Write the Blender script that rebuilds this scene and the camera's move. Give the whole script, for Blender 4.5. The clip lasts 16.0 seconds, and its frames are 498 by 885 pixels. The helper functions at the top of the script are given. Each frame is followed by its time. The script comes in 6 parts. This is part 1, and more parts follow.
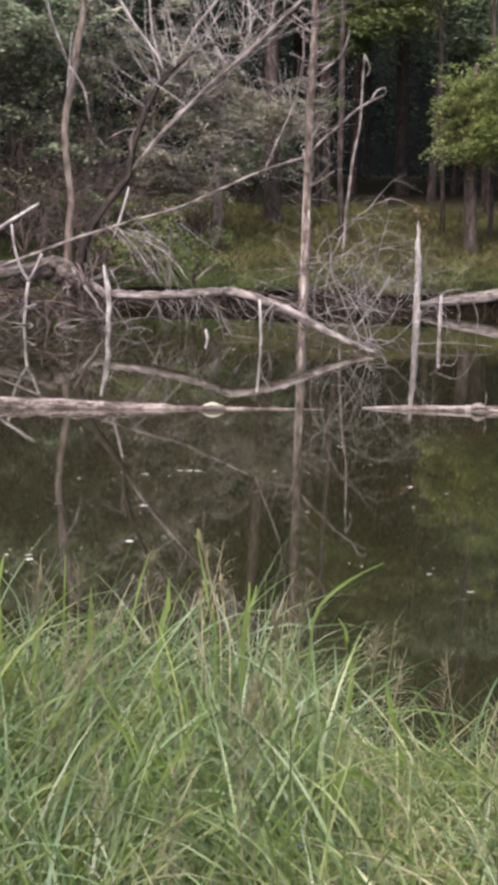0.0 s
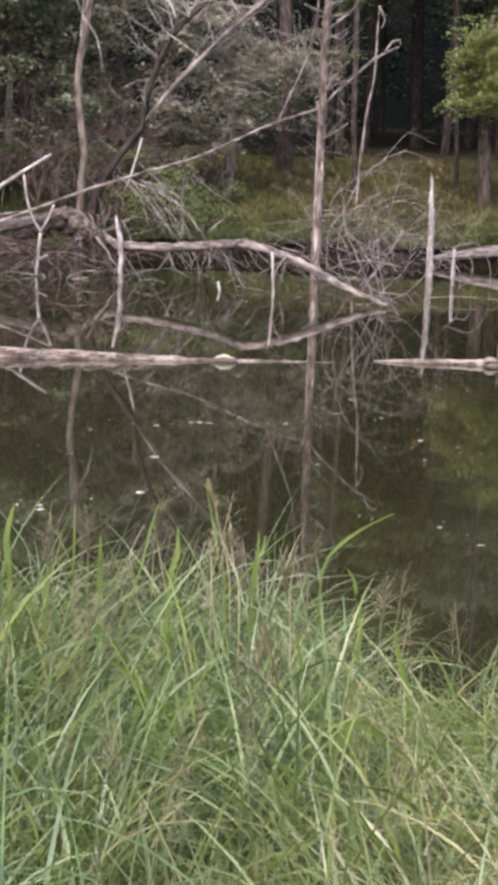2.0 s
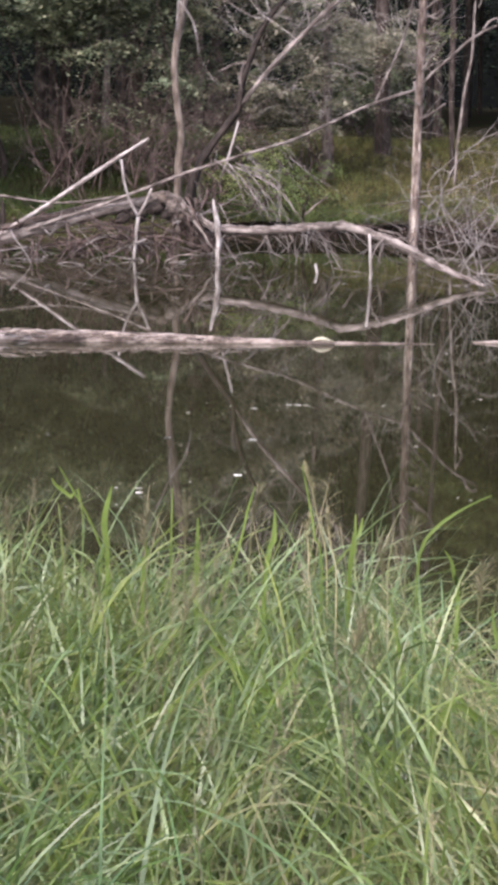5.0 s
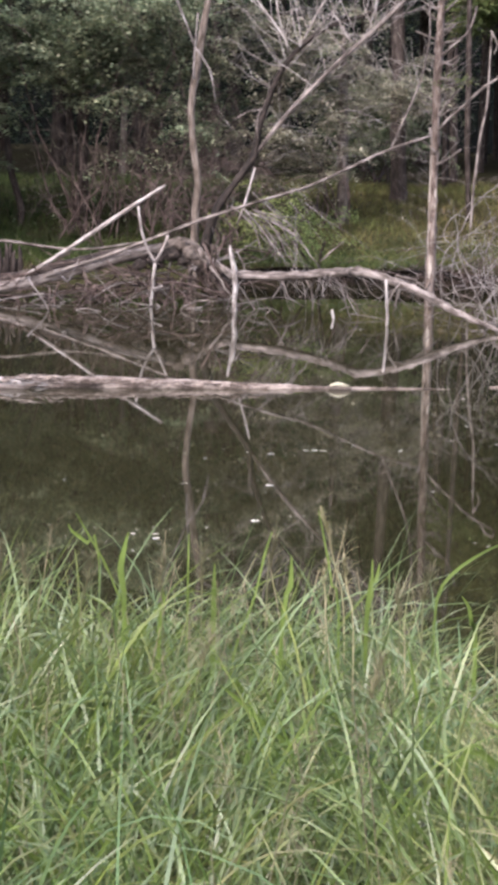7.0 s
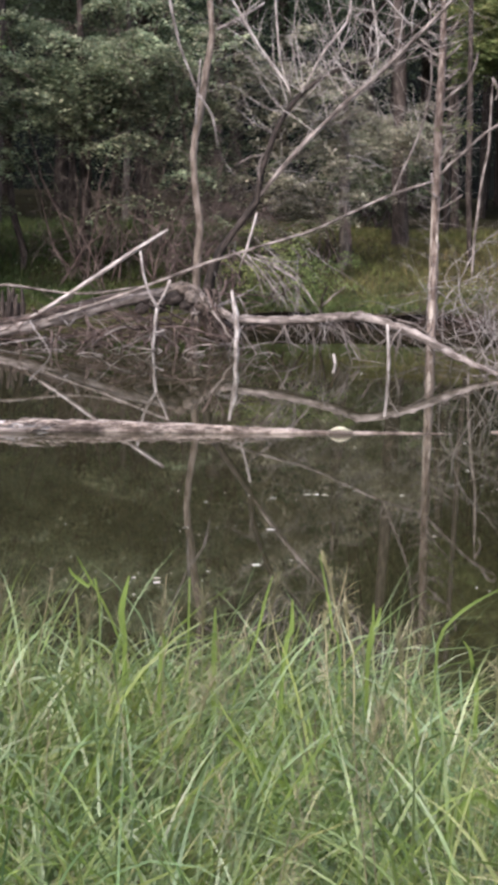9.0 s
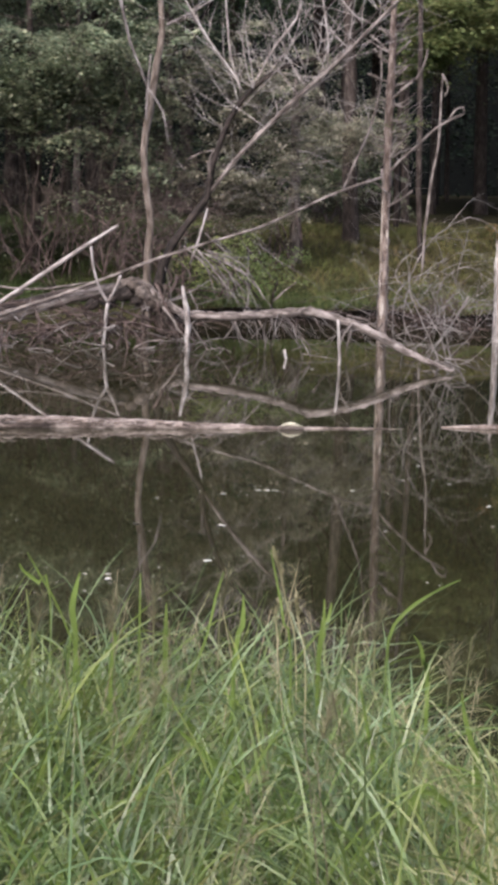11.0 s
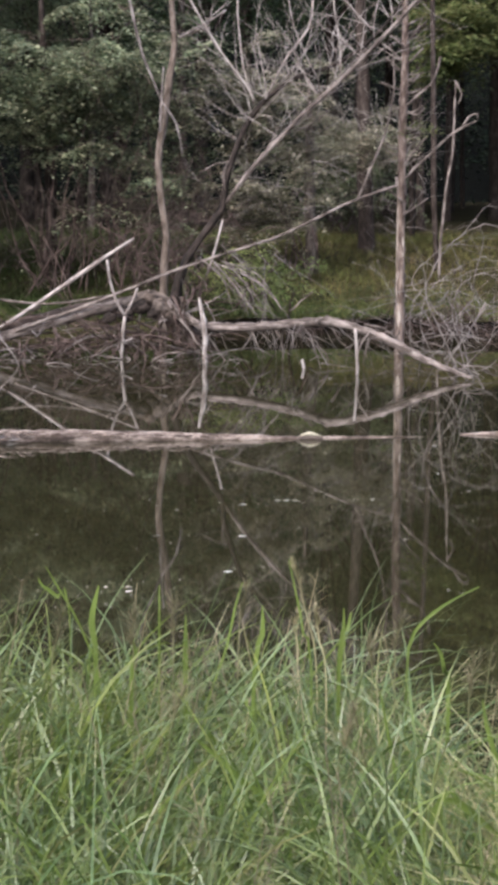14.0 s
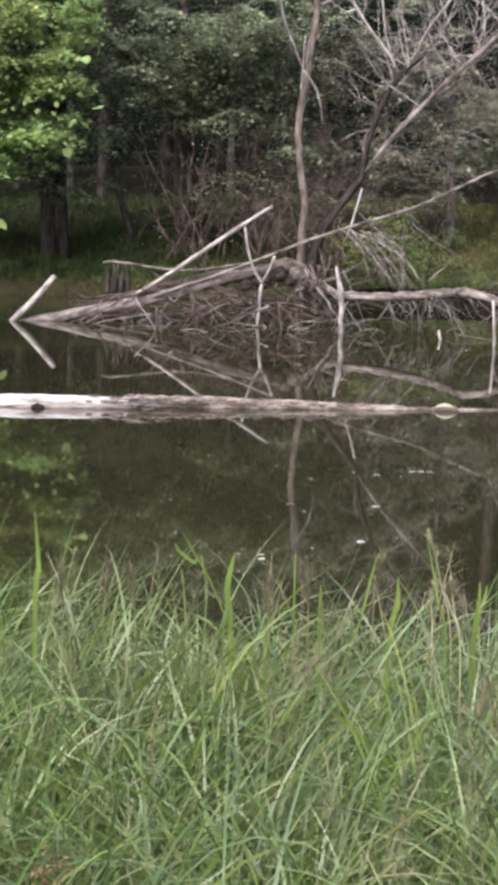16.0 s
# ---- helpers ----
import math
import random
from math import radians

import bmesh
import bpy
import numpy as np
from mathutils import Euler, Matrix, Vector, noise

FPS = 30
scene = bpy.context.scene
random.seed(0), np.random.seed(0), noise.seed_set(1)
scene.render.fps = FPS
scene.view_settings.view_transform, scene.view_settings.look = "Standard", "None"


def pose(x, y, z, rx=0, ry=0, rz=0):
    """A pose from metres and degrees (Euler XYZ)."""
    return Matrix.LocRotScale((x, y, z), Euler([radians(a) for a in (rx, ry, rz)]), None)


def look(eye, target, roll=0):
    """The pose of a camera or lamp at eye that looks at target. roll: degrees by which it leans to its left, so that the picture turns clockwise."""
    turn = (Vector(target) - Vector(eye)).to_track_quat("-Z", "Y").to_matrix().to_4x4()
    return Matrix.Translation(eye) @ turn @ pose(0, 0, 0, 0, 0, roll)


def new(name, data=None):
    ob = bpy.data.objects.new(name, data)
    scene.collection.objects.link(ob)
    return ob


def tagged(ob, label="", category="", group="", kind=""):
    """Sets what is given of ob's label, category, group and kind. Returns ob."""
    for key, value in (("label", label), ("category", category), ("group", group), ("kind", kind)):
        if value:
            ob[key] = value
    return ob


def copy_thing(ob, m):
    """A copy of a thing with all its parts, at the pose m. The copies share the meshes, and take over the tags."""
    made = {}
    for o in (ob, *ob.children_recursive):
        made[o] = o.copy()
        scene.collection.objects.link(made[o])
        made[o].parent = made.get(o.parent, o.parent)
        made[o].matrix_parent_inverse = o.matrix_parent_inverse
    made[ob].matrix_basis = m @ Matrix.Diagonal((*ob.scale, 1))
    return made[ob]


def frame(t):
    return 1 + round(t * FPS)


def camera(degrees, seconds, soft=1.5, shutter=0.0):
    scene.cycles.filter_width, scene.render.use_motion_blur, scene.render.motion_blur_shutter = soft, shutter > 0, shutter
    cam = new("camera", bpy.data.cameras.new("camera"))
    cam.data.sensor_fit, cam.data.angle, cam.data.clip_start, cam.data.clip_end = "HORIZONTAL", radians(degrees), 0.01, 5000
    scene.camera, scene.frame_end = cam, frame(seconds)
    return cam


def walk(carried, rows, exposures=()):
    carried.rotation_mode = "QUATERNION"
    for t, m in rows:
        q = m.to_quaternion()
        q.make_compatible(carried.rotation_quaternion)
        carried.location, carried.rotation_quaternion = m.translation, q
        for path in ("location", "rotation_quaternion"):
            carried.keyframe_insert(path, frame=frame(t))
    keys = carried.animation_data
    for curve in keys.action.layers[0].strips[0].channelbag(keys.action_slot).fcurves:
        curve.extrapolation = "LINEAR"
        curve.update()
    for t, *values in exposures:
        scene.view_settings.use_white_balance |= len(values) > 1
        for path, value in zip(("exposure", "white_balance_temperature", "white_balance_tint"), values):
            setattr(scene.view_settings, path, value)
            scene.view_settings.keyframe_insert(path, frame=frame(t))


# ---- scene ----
# A still woodland pond seen over tall bank grass. Water level is z = 0, the eye is 2.2 m above it.
LENS = 2 * math.degrees(math.atan(441 / 3400))
cam = camera(LENS, 16.0, soft=4.6, shutter=0.25)

# seconds, eye x, eye z, heading to the right, tilt up, clockwise turn of the picture
WALK = [
    (0, -0.010, 2.209, 3.625, -8.217, 1.900),
    (0.2, -0.008, 2.209, 3.548, -7.928, 1.859),
    (0.4, -0.006, 2.210, 3.412, -7.577, 2.043),
    (0.5, -0.005, 2.210, 3.273, -7.397, 1.902),
    (0.7, -0.005, 2.209, 3.154, -7.338, 2.049),
    (0.9, -0.004, 2.208, 3.155, -7.771, 2.154),
    (1, -0.004, 2.207, 3.205, -8.070, 2.211),
    (1.2, -0.004, 2.205, 3.198, -8.428, 2.255),
    (1.5, -0.004, 2.202, 3.100, -8.850, 2.139),
    (1.7, -0.005, 2.201, 3.180, -9.147, 2.132),
    (2, -0.006, 2.200, 3.326, -9.617, 2.256),
    (2.2, -0.005, 2.200, 3.853, -10.115, 2.538),
    (2.4, -0.004, 2.199, 4.328, -10.677, 2.416),
    (2.5, -0.004, 2.199, 4.277, -10.885, 2.342),
    (2.7, -0.002, 2.199, 4.299, -11.229, 2.260),
    (3, 0.001, 2.198, 4.165, -11.399, 2.015),
    (3.2, 0.003, 2.198, 4.067, -11.501, 1.968),
    (3.5, 0.005, 2.199, 3.920, -11.519, 1.633),
    (3.7, 0.005, 2.199, 3.924, -11.485, 1.693),
    (4, 0.004, 2.199, 3.359, -11.318, 1.427),
    (4.2, 0.002, 2.199, 2.139, -10.960, 1.535),
    (4.4, 0.001, 2.199, 1.009, -10.800, 1.371),
    (4.5, 0.000, 2.199, 0.801, -10.739, 1.380),
    (4.7, 0.000, 2.199, 0.597, -10.543, 1.425),
    (6.8, 0.000, 2.200, -0.399, -8.947, 1.233),
    (7, 0.002, 2.200, -0.196, -8.882, 1.227),
    (7.2, 0.002, 2.200, -0.068, -8.745, 1.308),
    (7.5, 0.002, 2.200, 0.018, -8.493, 1.384),
    (7.7, 0.002, 2.200, 0.075, -8.304, 1.485),
    (8, 0.002, 2.199, 0.000, -8.152, 1.503),
    (8.2, 0.002, 2.199, -0.203, -8.099, 1.603),
    (8.5, 0.002, 2.199, -0.599, -7.830, 1.499),
    (8.7, 0.002, 2.199, -0.606, -7.674, 1.427),
    (9, 0.003, 2.198, -0.272, -7.559, 1.339),
    (9.2, 0.003, 2.198, 0.291, -7.526, 1.360),
    (9.5, 0.003, 2.198, 1.341, -7.371, 1.559),
    (9.7, 0.003, 2.198, 1.639, -7.345, 1.863),
    (11.8, 0.004, 2.198, 0.995, -7.802, 1.216),
    (12, 0.004, 2.198, 1.047, -7.751, 1.216),
    (12.2, 0.004, 2.198, 1.068, -7.704, 1.163),
    (12.5, 0.004, 2.199, 1.134, -7.626, 1.117),
    (12.7, 0.004, 2.199, 1.116, -7.589, 1.158),
    (13, 0.005, 2.199, 1.160, -7.590, 1.076),
    (13.2, 0.008, 2.199, 1.244, -7.633, 1.119),
    (13.5, 0.012, 2.199, 1.184, -7.346, 0.797),
    (13.7, 0.013, 2.199, 0.978, -7.336, 0.511),
    (14, 0.014, 2.198, 0.593, -7.347, 0.319),
    (14.2, 0.012, 2.198, -0.178, -7.685, 0.134),
    (14.3, 0.011, 2.199, -0.866, -8.035, -0.200),
    (14.4, 0.010, 2.199, -1.624, -8.448, -0.184),
    (14.5, 0.009, 2.199, -2.136, -8.742, -0.243),
    (14.7, 0.007, 2.199, -2.458, -8.775, 0.221),
    (15, 0.004, 2.199, -2.388, -8.485, 0.810),
    (15.2, 0.002, 2.199, -2.466, -8.553, 1.000),
    (15.5, 0.000, 2.200, -2.934, -8.543, 0.933),
    (15.7, -0.001, 2.200, -3.358, -8.545, 0.986),
    (16, -0.003, 2.200, -3.382, -8.330, 1.056),
]


def pose_of(x, z, heading, tilt, turn):
    a, b = radians(heading), radians(tilt)
    eye = Vector((x, 0.0, z))
    return look(eye, eye + Vector((math.sin(a) * math.cos(b), math.cos(a) * math.cos(b), math.sin(b))), turn)


walk(cam, [(t, pose_of(*row)) for t, *row in WALK], [(0.0, 1.02, 6250, 17), (2.5, 1.13, 6200, 19), (4.0, 1.18, 6150, 19), (7.0, 1.22, 6150, 17), (8.5, 1.18, 6200, 15), (9.0, 1.14, 6200, 14), (9.5, 1.0, 6200, 14), (12.5, 0.88, 6200, 15), (14.0, 0.89, 6200, 14), (14.5, 0.98, 6200, 13), (15.0, 1.08, 6200, 12), (16.0, 1.13, 6200, 12)])

# ---------------------------------------------------------------- light
world = bpy.data.worlds.new("sky")
scene.world = world
world.use_nodes = True
wn = world.node_tree.nodes
sky = wn.new("ShaderNodeTexSky")
sky.sky_type, sky.sun_disc = "NISHITA", False
sky.sun_elevation, sky.sun_rotation = radians(50), radians(203)
sky.air_density, sky.dust_density = 1.0, 4.0
wn["Background"].inputs["Strength"].default_value = 0.15
world.node_tree.links.new(sky.outputs["Color"], wn["Background"].inputs["Color"])
sun = new("sun", bpy.data.lights.new("sun", "SUN"))
sun.data.energy, sun.data.angle, sun.data.color = 2.0, radians(55), (1.0, 0.96, 0.90)
sun.matrix_world = look((-8, -19, 25), (0, 0, 0))


# ---------------------------------------------------------------- materials
def material(name, rough=0.8, spec=0.3):
    m = bpy.data.materials.new(name)
    m.use_nodes = True
    b = m.node_tree.nodes["Principled BSDF"]
    b.inputs["Roughness"].default_value = rough
    b.inputs["Specular IOR Level"].default_value = spec
    return m, m.node_tree.nodes, m.node_tree.links, b


def ramp(nodes, stops):
    r = nodes.new("ShaderNodeValToRGB")
    e = r.color_ramp.elements
    while len(e) < len(stops):
        e.new(0.5)
    for k, (at, col) in enumerate(stops):
        e[k].position, e[k].color = at, (*col, 1)
    return r


def bark(name, dark, mid, pale, scale=14.0, stretch=0.16, rough=0.85, bump=0.6):
    """Fibrous weathered wood: long streaks, blotches of stain and a cracked relief."""
    m, n, l, b = material(name, rough, 0.25)
    tc = n.new("ShaderNodeTexCoord")
    at = n.new("ShaderNodeAttribute")
    at.attribute_name = "grain"
    mp = n.new("ShaderNodeMapping")
    mp.inputs["Scale"].default_value = (scale, scale, scale * stretch)
    l.new(at.outputs["Vector"], mp.inputs["Vector"])
    fine = n.new("ShaderNodeTexNoise")
    fine.inputs["Scale"].default_value, fine.inputs["Detail"].default_value = 2.2, 6
    fine.inputs["Roughness"].default_value = 0.65
    l.new(mp.outputs["Vector"], fine.inputs["Vector"])
    big = n.new("ShaderNodeTexNoise")
    big.inputs["Scale"].default_value, big.inputs["Detail"].default_value = 1.0, 4
    mb = n.new("ShaderNodeMapping")
    mb.inputs["Scale"].default_value = (16, 16, 5)
    l.new(at.outputs["Vector"], mb.inputs["Vector"])
    l.new(mb.outputs["Vector"], big.inputs["Vector"])
    mix = n.new("ShaderNodeMath")
    mix.operation = "MULTIPLY_ADD"
    mix.inputs[1].default_value = 0.62
    l.new(big.outputs["Fac"], mix.inputs[0])
    sc = n.new("ShaderNodeMath")
    sc.operation = "MULTIPLY"
    sc.inputs[1].default_value = 0.55
    l.new(fine.outputs["Fac"], sc.inputs[0])
    l.new(sc.outputs[0], mix.inputs[2])
    r = ramp(n, [(0.44, dark), (0.565, mid), (0.69, pale)])
    l.new(mix.outputs[0], r.inputs["Fac"])
    l.new(r.outputs["Color"], b.inputs["Base Color"])
    bp = n.new("ShaderNodeBump")
    bp.inputs["Strength"].default_value, bp.inputs["Distance"].default_value = bump, 0.012
    l.new(fine.outputs["Fac"], bp.inputs["Height"])
    l.new(bp.outputs["Normal"], b.inputs["Normal"])
    return m


def leafy(name, cols, through_light=0.35, rough=0.5, spec=0.35, vary=0.6, patch=1.9):
    """Leaves or blades: every one its own shade, some light passes through."""
    m, n, l, b = material(name, rough, spec)
    geo = n.new("ShaderNodeNewGeometry")
    k = len(cols) - 1
    r = ramp(n, [(i / k, c) for i, c in enumerate(cols)])
    l.new(geo.outputs["Random Per Island"], r.inputs["Fac"])
    tc = n.new("ShaderNodeTexCoord")
    nz = n.new("ShaderNodeTexNoise")
    nz.inputs["Scale"].default_value, nz.inputs["Detail"].default_value = patch, 2
    l.new(tc.outputs["Object"], nz.inputs["Vector"])
    hs = n.new("ShaderNodeHueSaturation")
    mr = n.new("ShaderNodeMapRange")
    mr.inputs["From Min"].default_value, mr.inputs["From Max"].default_value = 0.3, 0.7
    mr.inputs["To Min"].default_value, mr.inputs["To Max"].default_value = 1 - vary, 1 + vary
    l.new(nz.outputs["Fac"], mr.inputs["Value"])
    l.new(mr.outputs["Result"], hs.inputs["Value"])
    l.new(r.outputs["Color"], hs.inputs["Color"])
    n2 = n.new("ShaderNodeTexNoise")
    n2.inputs["Scale"].default_value, n2.inputs["Detail"].default_value = 0.55, 2
    l.new(tc.outputs["Object"], n2.inputs["Vector"])
    m2 = n.new("ShaderNodeMapRange")
    m2.inputs["From Min"].default_value, m2.inputs["From Max"].default_value = 0.35, 0.65
    m2.inputs["To Min"].default_value, m2.inputs["To Max"].default_value = 0.482, 0.52
    l.new(n2.outputs["Fac"], m2.inputs["Value"])
    l.new(m2.outputs["Result"], hs.inputs["Hue"])
    l.new(hs.outputs["Color"], b.inputs["Base Color"])
    tr = n.new("ShaderNodeBsdfTranslucent")
    l.new(hs.outputs["Color"], tr.inputs["Color"])
    mx = n.new("ShaderNodeMixShader")
    mx.inputs["Fac"].default_value = through_light
    l.new(b.outputs["BSDF"], mx.inputs[1])
    l.new(tr.outputs["BSDF"], mx.inputs[2])
    l.new(mx.outputs["Shader"], n["Material Output"].inputs["Surface"])
    return m


def earth(name, stops, scale=0.8, fine_scale=30.0):
    m, n, l, b = material(name, 0.95, 0.1)
    tc = n.new("ShaderNodeTexCoord")
    a = n.new("ShaderNodeTexNoise")
    a.inputs["Scale"].default_value, a.inputs["Detail"].default_value = scale, 4
    f = n.new("ShaderNodeTexNoise")
    f.inputs["Scale"].default_value, f.inputs["Detail"].default_value = fine_scale, 5
    for t in (a, f):
        l.new(tc.outputs["Object"], t.inputs["Vector"])
    mx = n.new("ShaderNodeMath")
    mx.operation = "ADD"
    l.new(a.outputs["Fac"], mx.inputs[0])
    l.new(f.outputs["Fac"], mx.inputs[1])
    hv = n.new("ShaderNodeMath")
    hv.operation = "MULTIPLY"
    hv.inputs[1].default_value = 0.5
    l.new(mx.outputs[0], hv.inputs[0])
    r = ramp(n, stops)
    l.new(hv.outputs[0], r.inputs["Fac"])
    l.new(r.outputs["Color"], b.inputs["Base Color"])
    bp = n.new("ShaderNodeBump")
    bp.inputs["Strength"].default_value, bp.inputs["Distance"].default_value = 0.8, 0.03
    l.new(f.outputs["Fac"], bp.inputs["Height"])
    l.new(bp.outputs["Normal"], b.inputs["Normal"])
    return m


def pond_water():
    m, n, l, b = material("pond_water", 0.02, 0.9)
    b.inputs["IOR"].default_value = 1.4
    tc = n.new("ShaderNodeTexCoord")
    a = n.new("ShaderNodeTexNoise")
    a.inputs["Scale"].default_value, a.inputs["Detail"].default_value = 0.35, 4
    l.new(tc.outputs["Object"], a.inputs["Vector"])
    r = ramp(n, [(0.3, (0.019, 0.018, 0.0085)), (0.7, (0.031, 0.0285, 0.0135))])
    l.new(a.outputs["Fac"], r.inputs["Fac"])
    l.new(r.outputs["Color"], b.inputs["Base Color"])
    w = n.new("ShaderNodeTexNoise")
    w.inputs["Scale"].default_value, w.inputs["Detail"].default_value = 3.0, 3
    l.new(tc.outputs["Object"], w.inputs["Vector"])
    bp = n.new("ShaderNodeBump")
    bp.inputs["Strength"].default_value, bp.inputs["Distance"].default_value = 0.012, 0.01
    l.new(w.outputs["Fac"], bp.inputs["Height"])
    l.new(bp.outputs["Normal"], b.inputs["Normal"])
    return m


M_WATER = pond_water()
M_EARTH = earth("bank_earth", [(0.35, (0.020, 0.015, 0.010)), (0.5, (0.040, 0.033, 0.018)), (0.65, (0.055, 0.056, 0.022))])
# near black: the deep shade of the wood is put into this colour
M_SLOPE_SHADE = earth("shade_black_slope", [(0.35, (0.0025, 0.003, 0.003)), (0.5, (0.005, 0.006, 0.006)), (0.65, (0.010, 0.012, 0.010))], 0.5, 4.0)
M_GREY = bark("grey_dead_wood", (0.042, 0.033, 0.028), (0.132, 0.107, 0.095), (0.30, 0.257, 0.235), 24, 0.12, 0.85, 0.9)
M_PALE = bark("pale_bare_wood", (0.12, 0.098, 0.088), (0.265, 0.226, 0.207), (0.50, 0.455, 0.43), 34, 0.1)
M_LOG = bark("bleached_log_wood", (0.04, 0.029, 0.024), (0.135, 0.103, 0.087), (0.37, 0.308, 0.272), 36, 0.25, 0.8, 1.0)
M_BARE = bark("bleached_bare_log", (0.13, 0.108, 0.097), (0.37, 0.33, 0.312), (0.64, 0.605, 0.585), 12, 0.1, 0.6, 0.4)
M_TAN = bark("tan_bare_wood", (0.11, 0.085, 0.067), (0.26, 0.21, 0.172), (0.50, 0.43, 0.375), 30, 0.1)
M_TURTLE_TOP = bark("pale_turtle_lump", (0.16, 0.145, 0.10), (0.42, 0.39, 0.29), (0.62, 0.58, 0.46), 60, 0.4)
M_RED = bark("brown_bare_trunk", (0.045, 0.031, 0.025), (0.135, 0.098, 0.082), (0.30, 0.242, 0.21), 22, 0.18, 0.85, 0.9)
M_DARK = bark("dark_bark", (0.013, 0.009, 0.0075), (0.034, 0.025, 0.021), (0.080, 0.062, 0.054), 30, 0.12)
M_LIVE = bark("grey_brown_live_bark", (0.042, 0.033, 0.028), (0.10, 0.08, 0.068), (0.19, 0.157, 0.137), 18, 0.15)
M_TWIG = bark("dry_twigs", (0.07, 0.058, 0.053), (0.165, 0.142, 0.132), (0.31, 0.275, 0.262), 6, 0.5)
M_SILVER = bark("silvery_dry_twigs", (0.10, 0.088, 0.08), (0.22, 0.195, 0.18), (0.40, 0.37, 0.35), 6, 0.5)
M_TWIG_BROWN = bark("brown_twigs", (0.028, 0.018, 0.015), (0.070, 0.048, 0.041), (0.15, 0.112, 0.10), 6, 0.5)
M_BROWN = bark("brown_bark", (0.028, 0.021, 0.017), (0.064, 0.049, 0.040), (0.125, 0.099, 0.084), 18, 0.15)
M_LEAN = bark("tan_brown_bark", (0.052, 0.039, 0.030), (0.125, 0.097, 0.079), (0.215, 0.176, 0.150), 16, 0.12)
M_BLACK = bark("black_bark", (0.008, 0.006, 0.005), (0.020, 0.015, 0.0125), (0.055, 0.042, 0.036), 24, 0.12)
L_DULL = leafy("dull_green_leaves", [(0.12, 0.15, 0.085), (0.17, 0.205, 0.12), (0.22, 0.25, 0.155), (0.27, 0.285, 0.185)], 0.45, 0.75, 0.15)
L_DARK = leafy("deep_green_leaves", [(0.05, 0.08, 0.04), (0.07, 0.11, 0.055), (0.09, 0.135, 0.065), (0.12, 0.15, 0.085)], 0.42)
L_BLUE = leafy("blue_green_leaves", [(0.155, 0.20, 0.125), (0.21, 0.255, 0.165), (0.265, 0.305, 0.205), (0.33, 0.35, 0.245)], 0.45, 0.85, 0.08, 0.7, 2.6)
L_GREY = leafy("grey_green_leaves", [(0.17, 0.175, 0.12), (0.24, 0.235, 0.17), (0.32, 0.305, 0.235), (0.38, 0.34, 0.26)], 0.42, 0.8, 0.1, 0.75, 3.2)
L_SAGE = leafy("sage_green_leaves", [(0.135, 0.17, 0.11), (0.195, 0.235, 0.15), (0.275, 0.305, 0.20), (0.37, 0.365, 0.24)], 0.45, 0.8, 0.1, 0.9, 1.6)
L_FRESH = leafy("fresh_green_leaves", [(0.165, 0.25, 0.092), (0.215, 0.31, 0.115), (0.275, 0.355, 0.142), (0.36, 0.39, 0.15)], 0.45, 0.6, 0.2)
L_YELLOW = leafy("yellow_green_leaves", [(0.17, 0.22, 0.075), (0.22, 0.275, 0.095), (0.27, 0.315, 0.12), (0.31, 0.335, 0.14)], 0.45, 0.75, 0.15, 0.3)
G_NEAR = leafy("bank_grass_blades", [(0.075, 0.125, 0.034), (0.105, 0.165, 0.042), (0.135, 0.195, 0.052), (0.115, 0.180, 0.070), (0.175, 0.215, 0.066), (0.22, 0.225, 0.095)], 0.3, 0.32, 0.7, 0.5, 5.0)
G_BLUE = leafy("glaucous_grass_blades", [(0.105, 0.165, 0.062), (0.135, 0.205, 0.082), (0.170, 0.240, 0.105), (0.205, 0.268, 0.130)], 0.28, 0.36, 0.65, 0.4, 5.0)
G_LIME = leafy("lime_grass_blades", [(0.10, 0.165, 0.038), (0.135, 0.205, 0.045), (0.165, 0.235, 0.055), (0.205, 0.25, 0.065)], 0.38, 0.38, 0.5, 0.3, 5.0)
G_PALE = leafy("pale_grass_blades", [(0.21, 0.25, 0.095), (0.28, 0.31, 0.125), (0.345, 0.35, 0.165), (0.41, 0.375, 0.20)], 0.36, 0.4, 0.5, 0.3, 5.0)
G_WISP = leafy("wispy_grass_stems", [(0.135, 0.18, 0.065), (0.18, 0.21, 0.085), (0.25, 0.235, 0.125), (0.15, 0.20, 0.095), (0.28, 0.24, 0.14)], 0.35, 0.6, 0.3, 0.35, 4.0)
G_SEED = leafy("seed_heads", [(0.21, 0.19, 0.11), (0.27, 0.245, 0.145), (0.33, 0.29, 0.185), (0.24, 0.27, 0.125)], 0.3, 0.7, 0.2)
G_FAR = leafy("meadow_grass", [(0.095, 0.105, 0.036), (0.135, 0.135, 0.048), (0.18, 0.15, 0.06), (0.105, 0.125, 0.040), (0.195, 0.145, 0.068)], 0.3, 0.7, 0.2)
G_STRAW = leafy("straw_stalks", [(0.42, 0.40, 0.20), (0.50, 0.46, 0.26), (0.55, 0.48, 0.30)], 0.3, 0.6, 0.2)
L_OLIVE = leafy("olive_green_leaves", [(0.10, 0.135, 0.055), (0.145, 0.18, 0.07), (0.20, 0.225, 0.095), (0.27, 0.265, 0.12)], 0.45, 0.8, 0.15, 0.6, 2.4)
L_BROWN = leafy("rusty_dead_leaves", [(0.16, 0.085, 0.04), (0.22, 0.13, 0.06), (0.27, 0.17, 0.08)], 0.3, 0.7, 0.2)
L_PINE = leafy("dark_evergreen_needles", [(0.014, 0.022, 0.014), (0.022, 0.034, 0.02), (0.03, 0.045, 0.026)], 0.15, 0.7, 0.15)
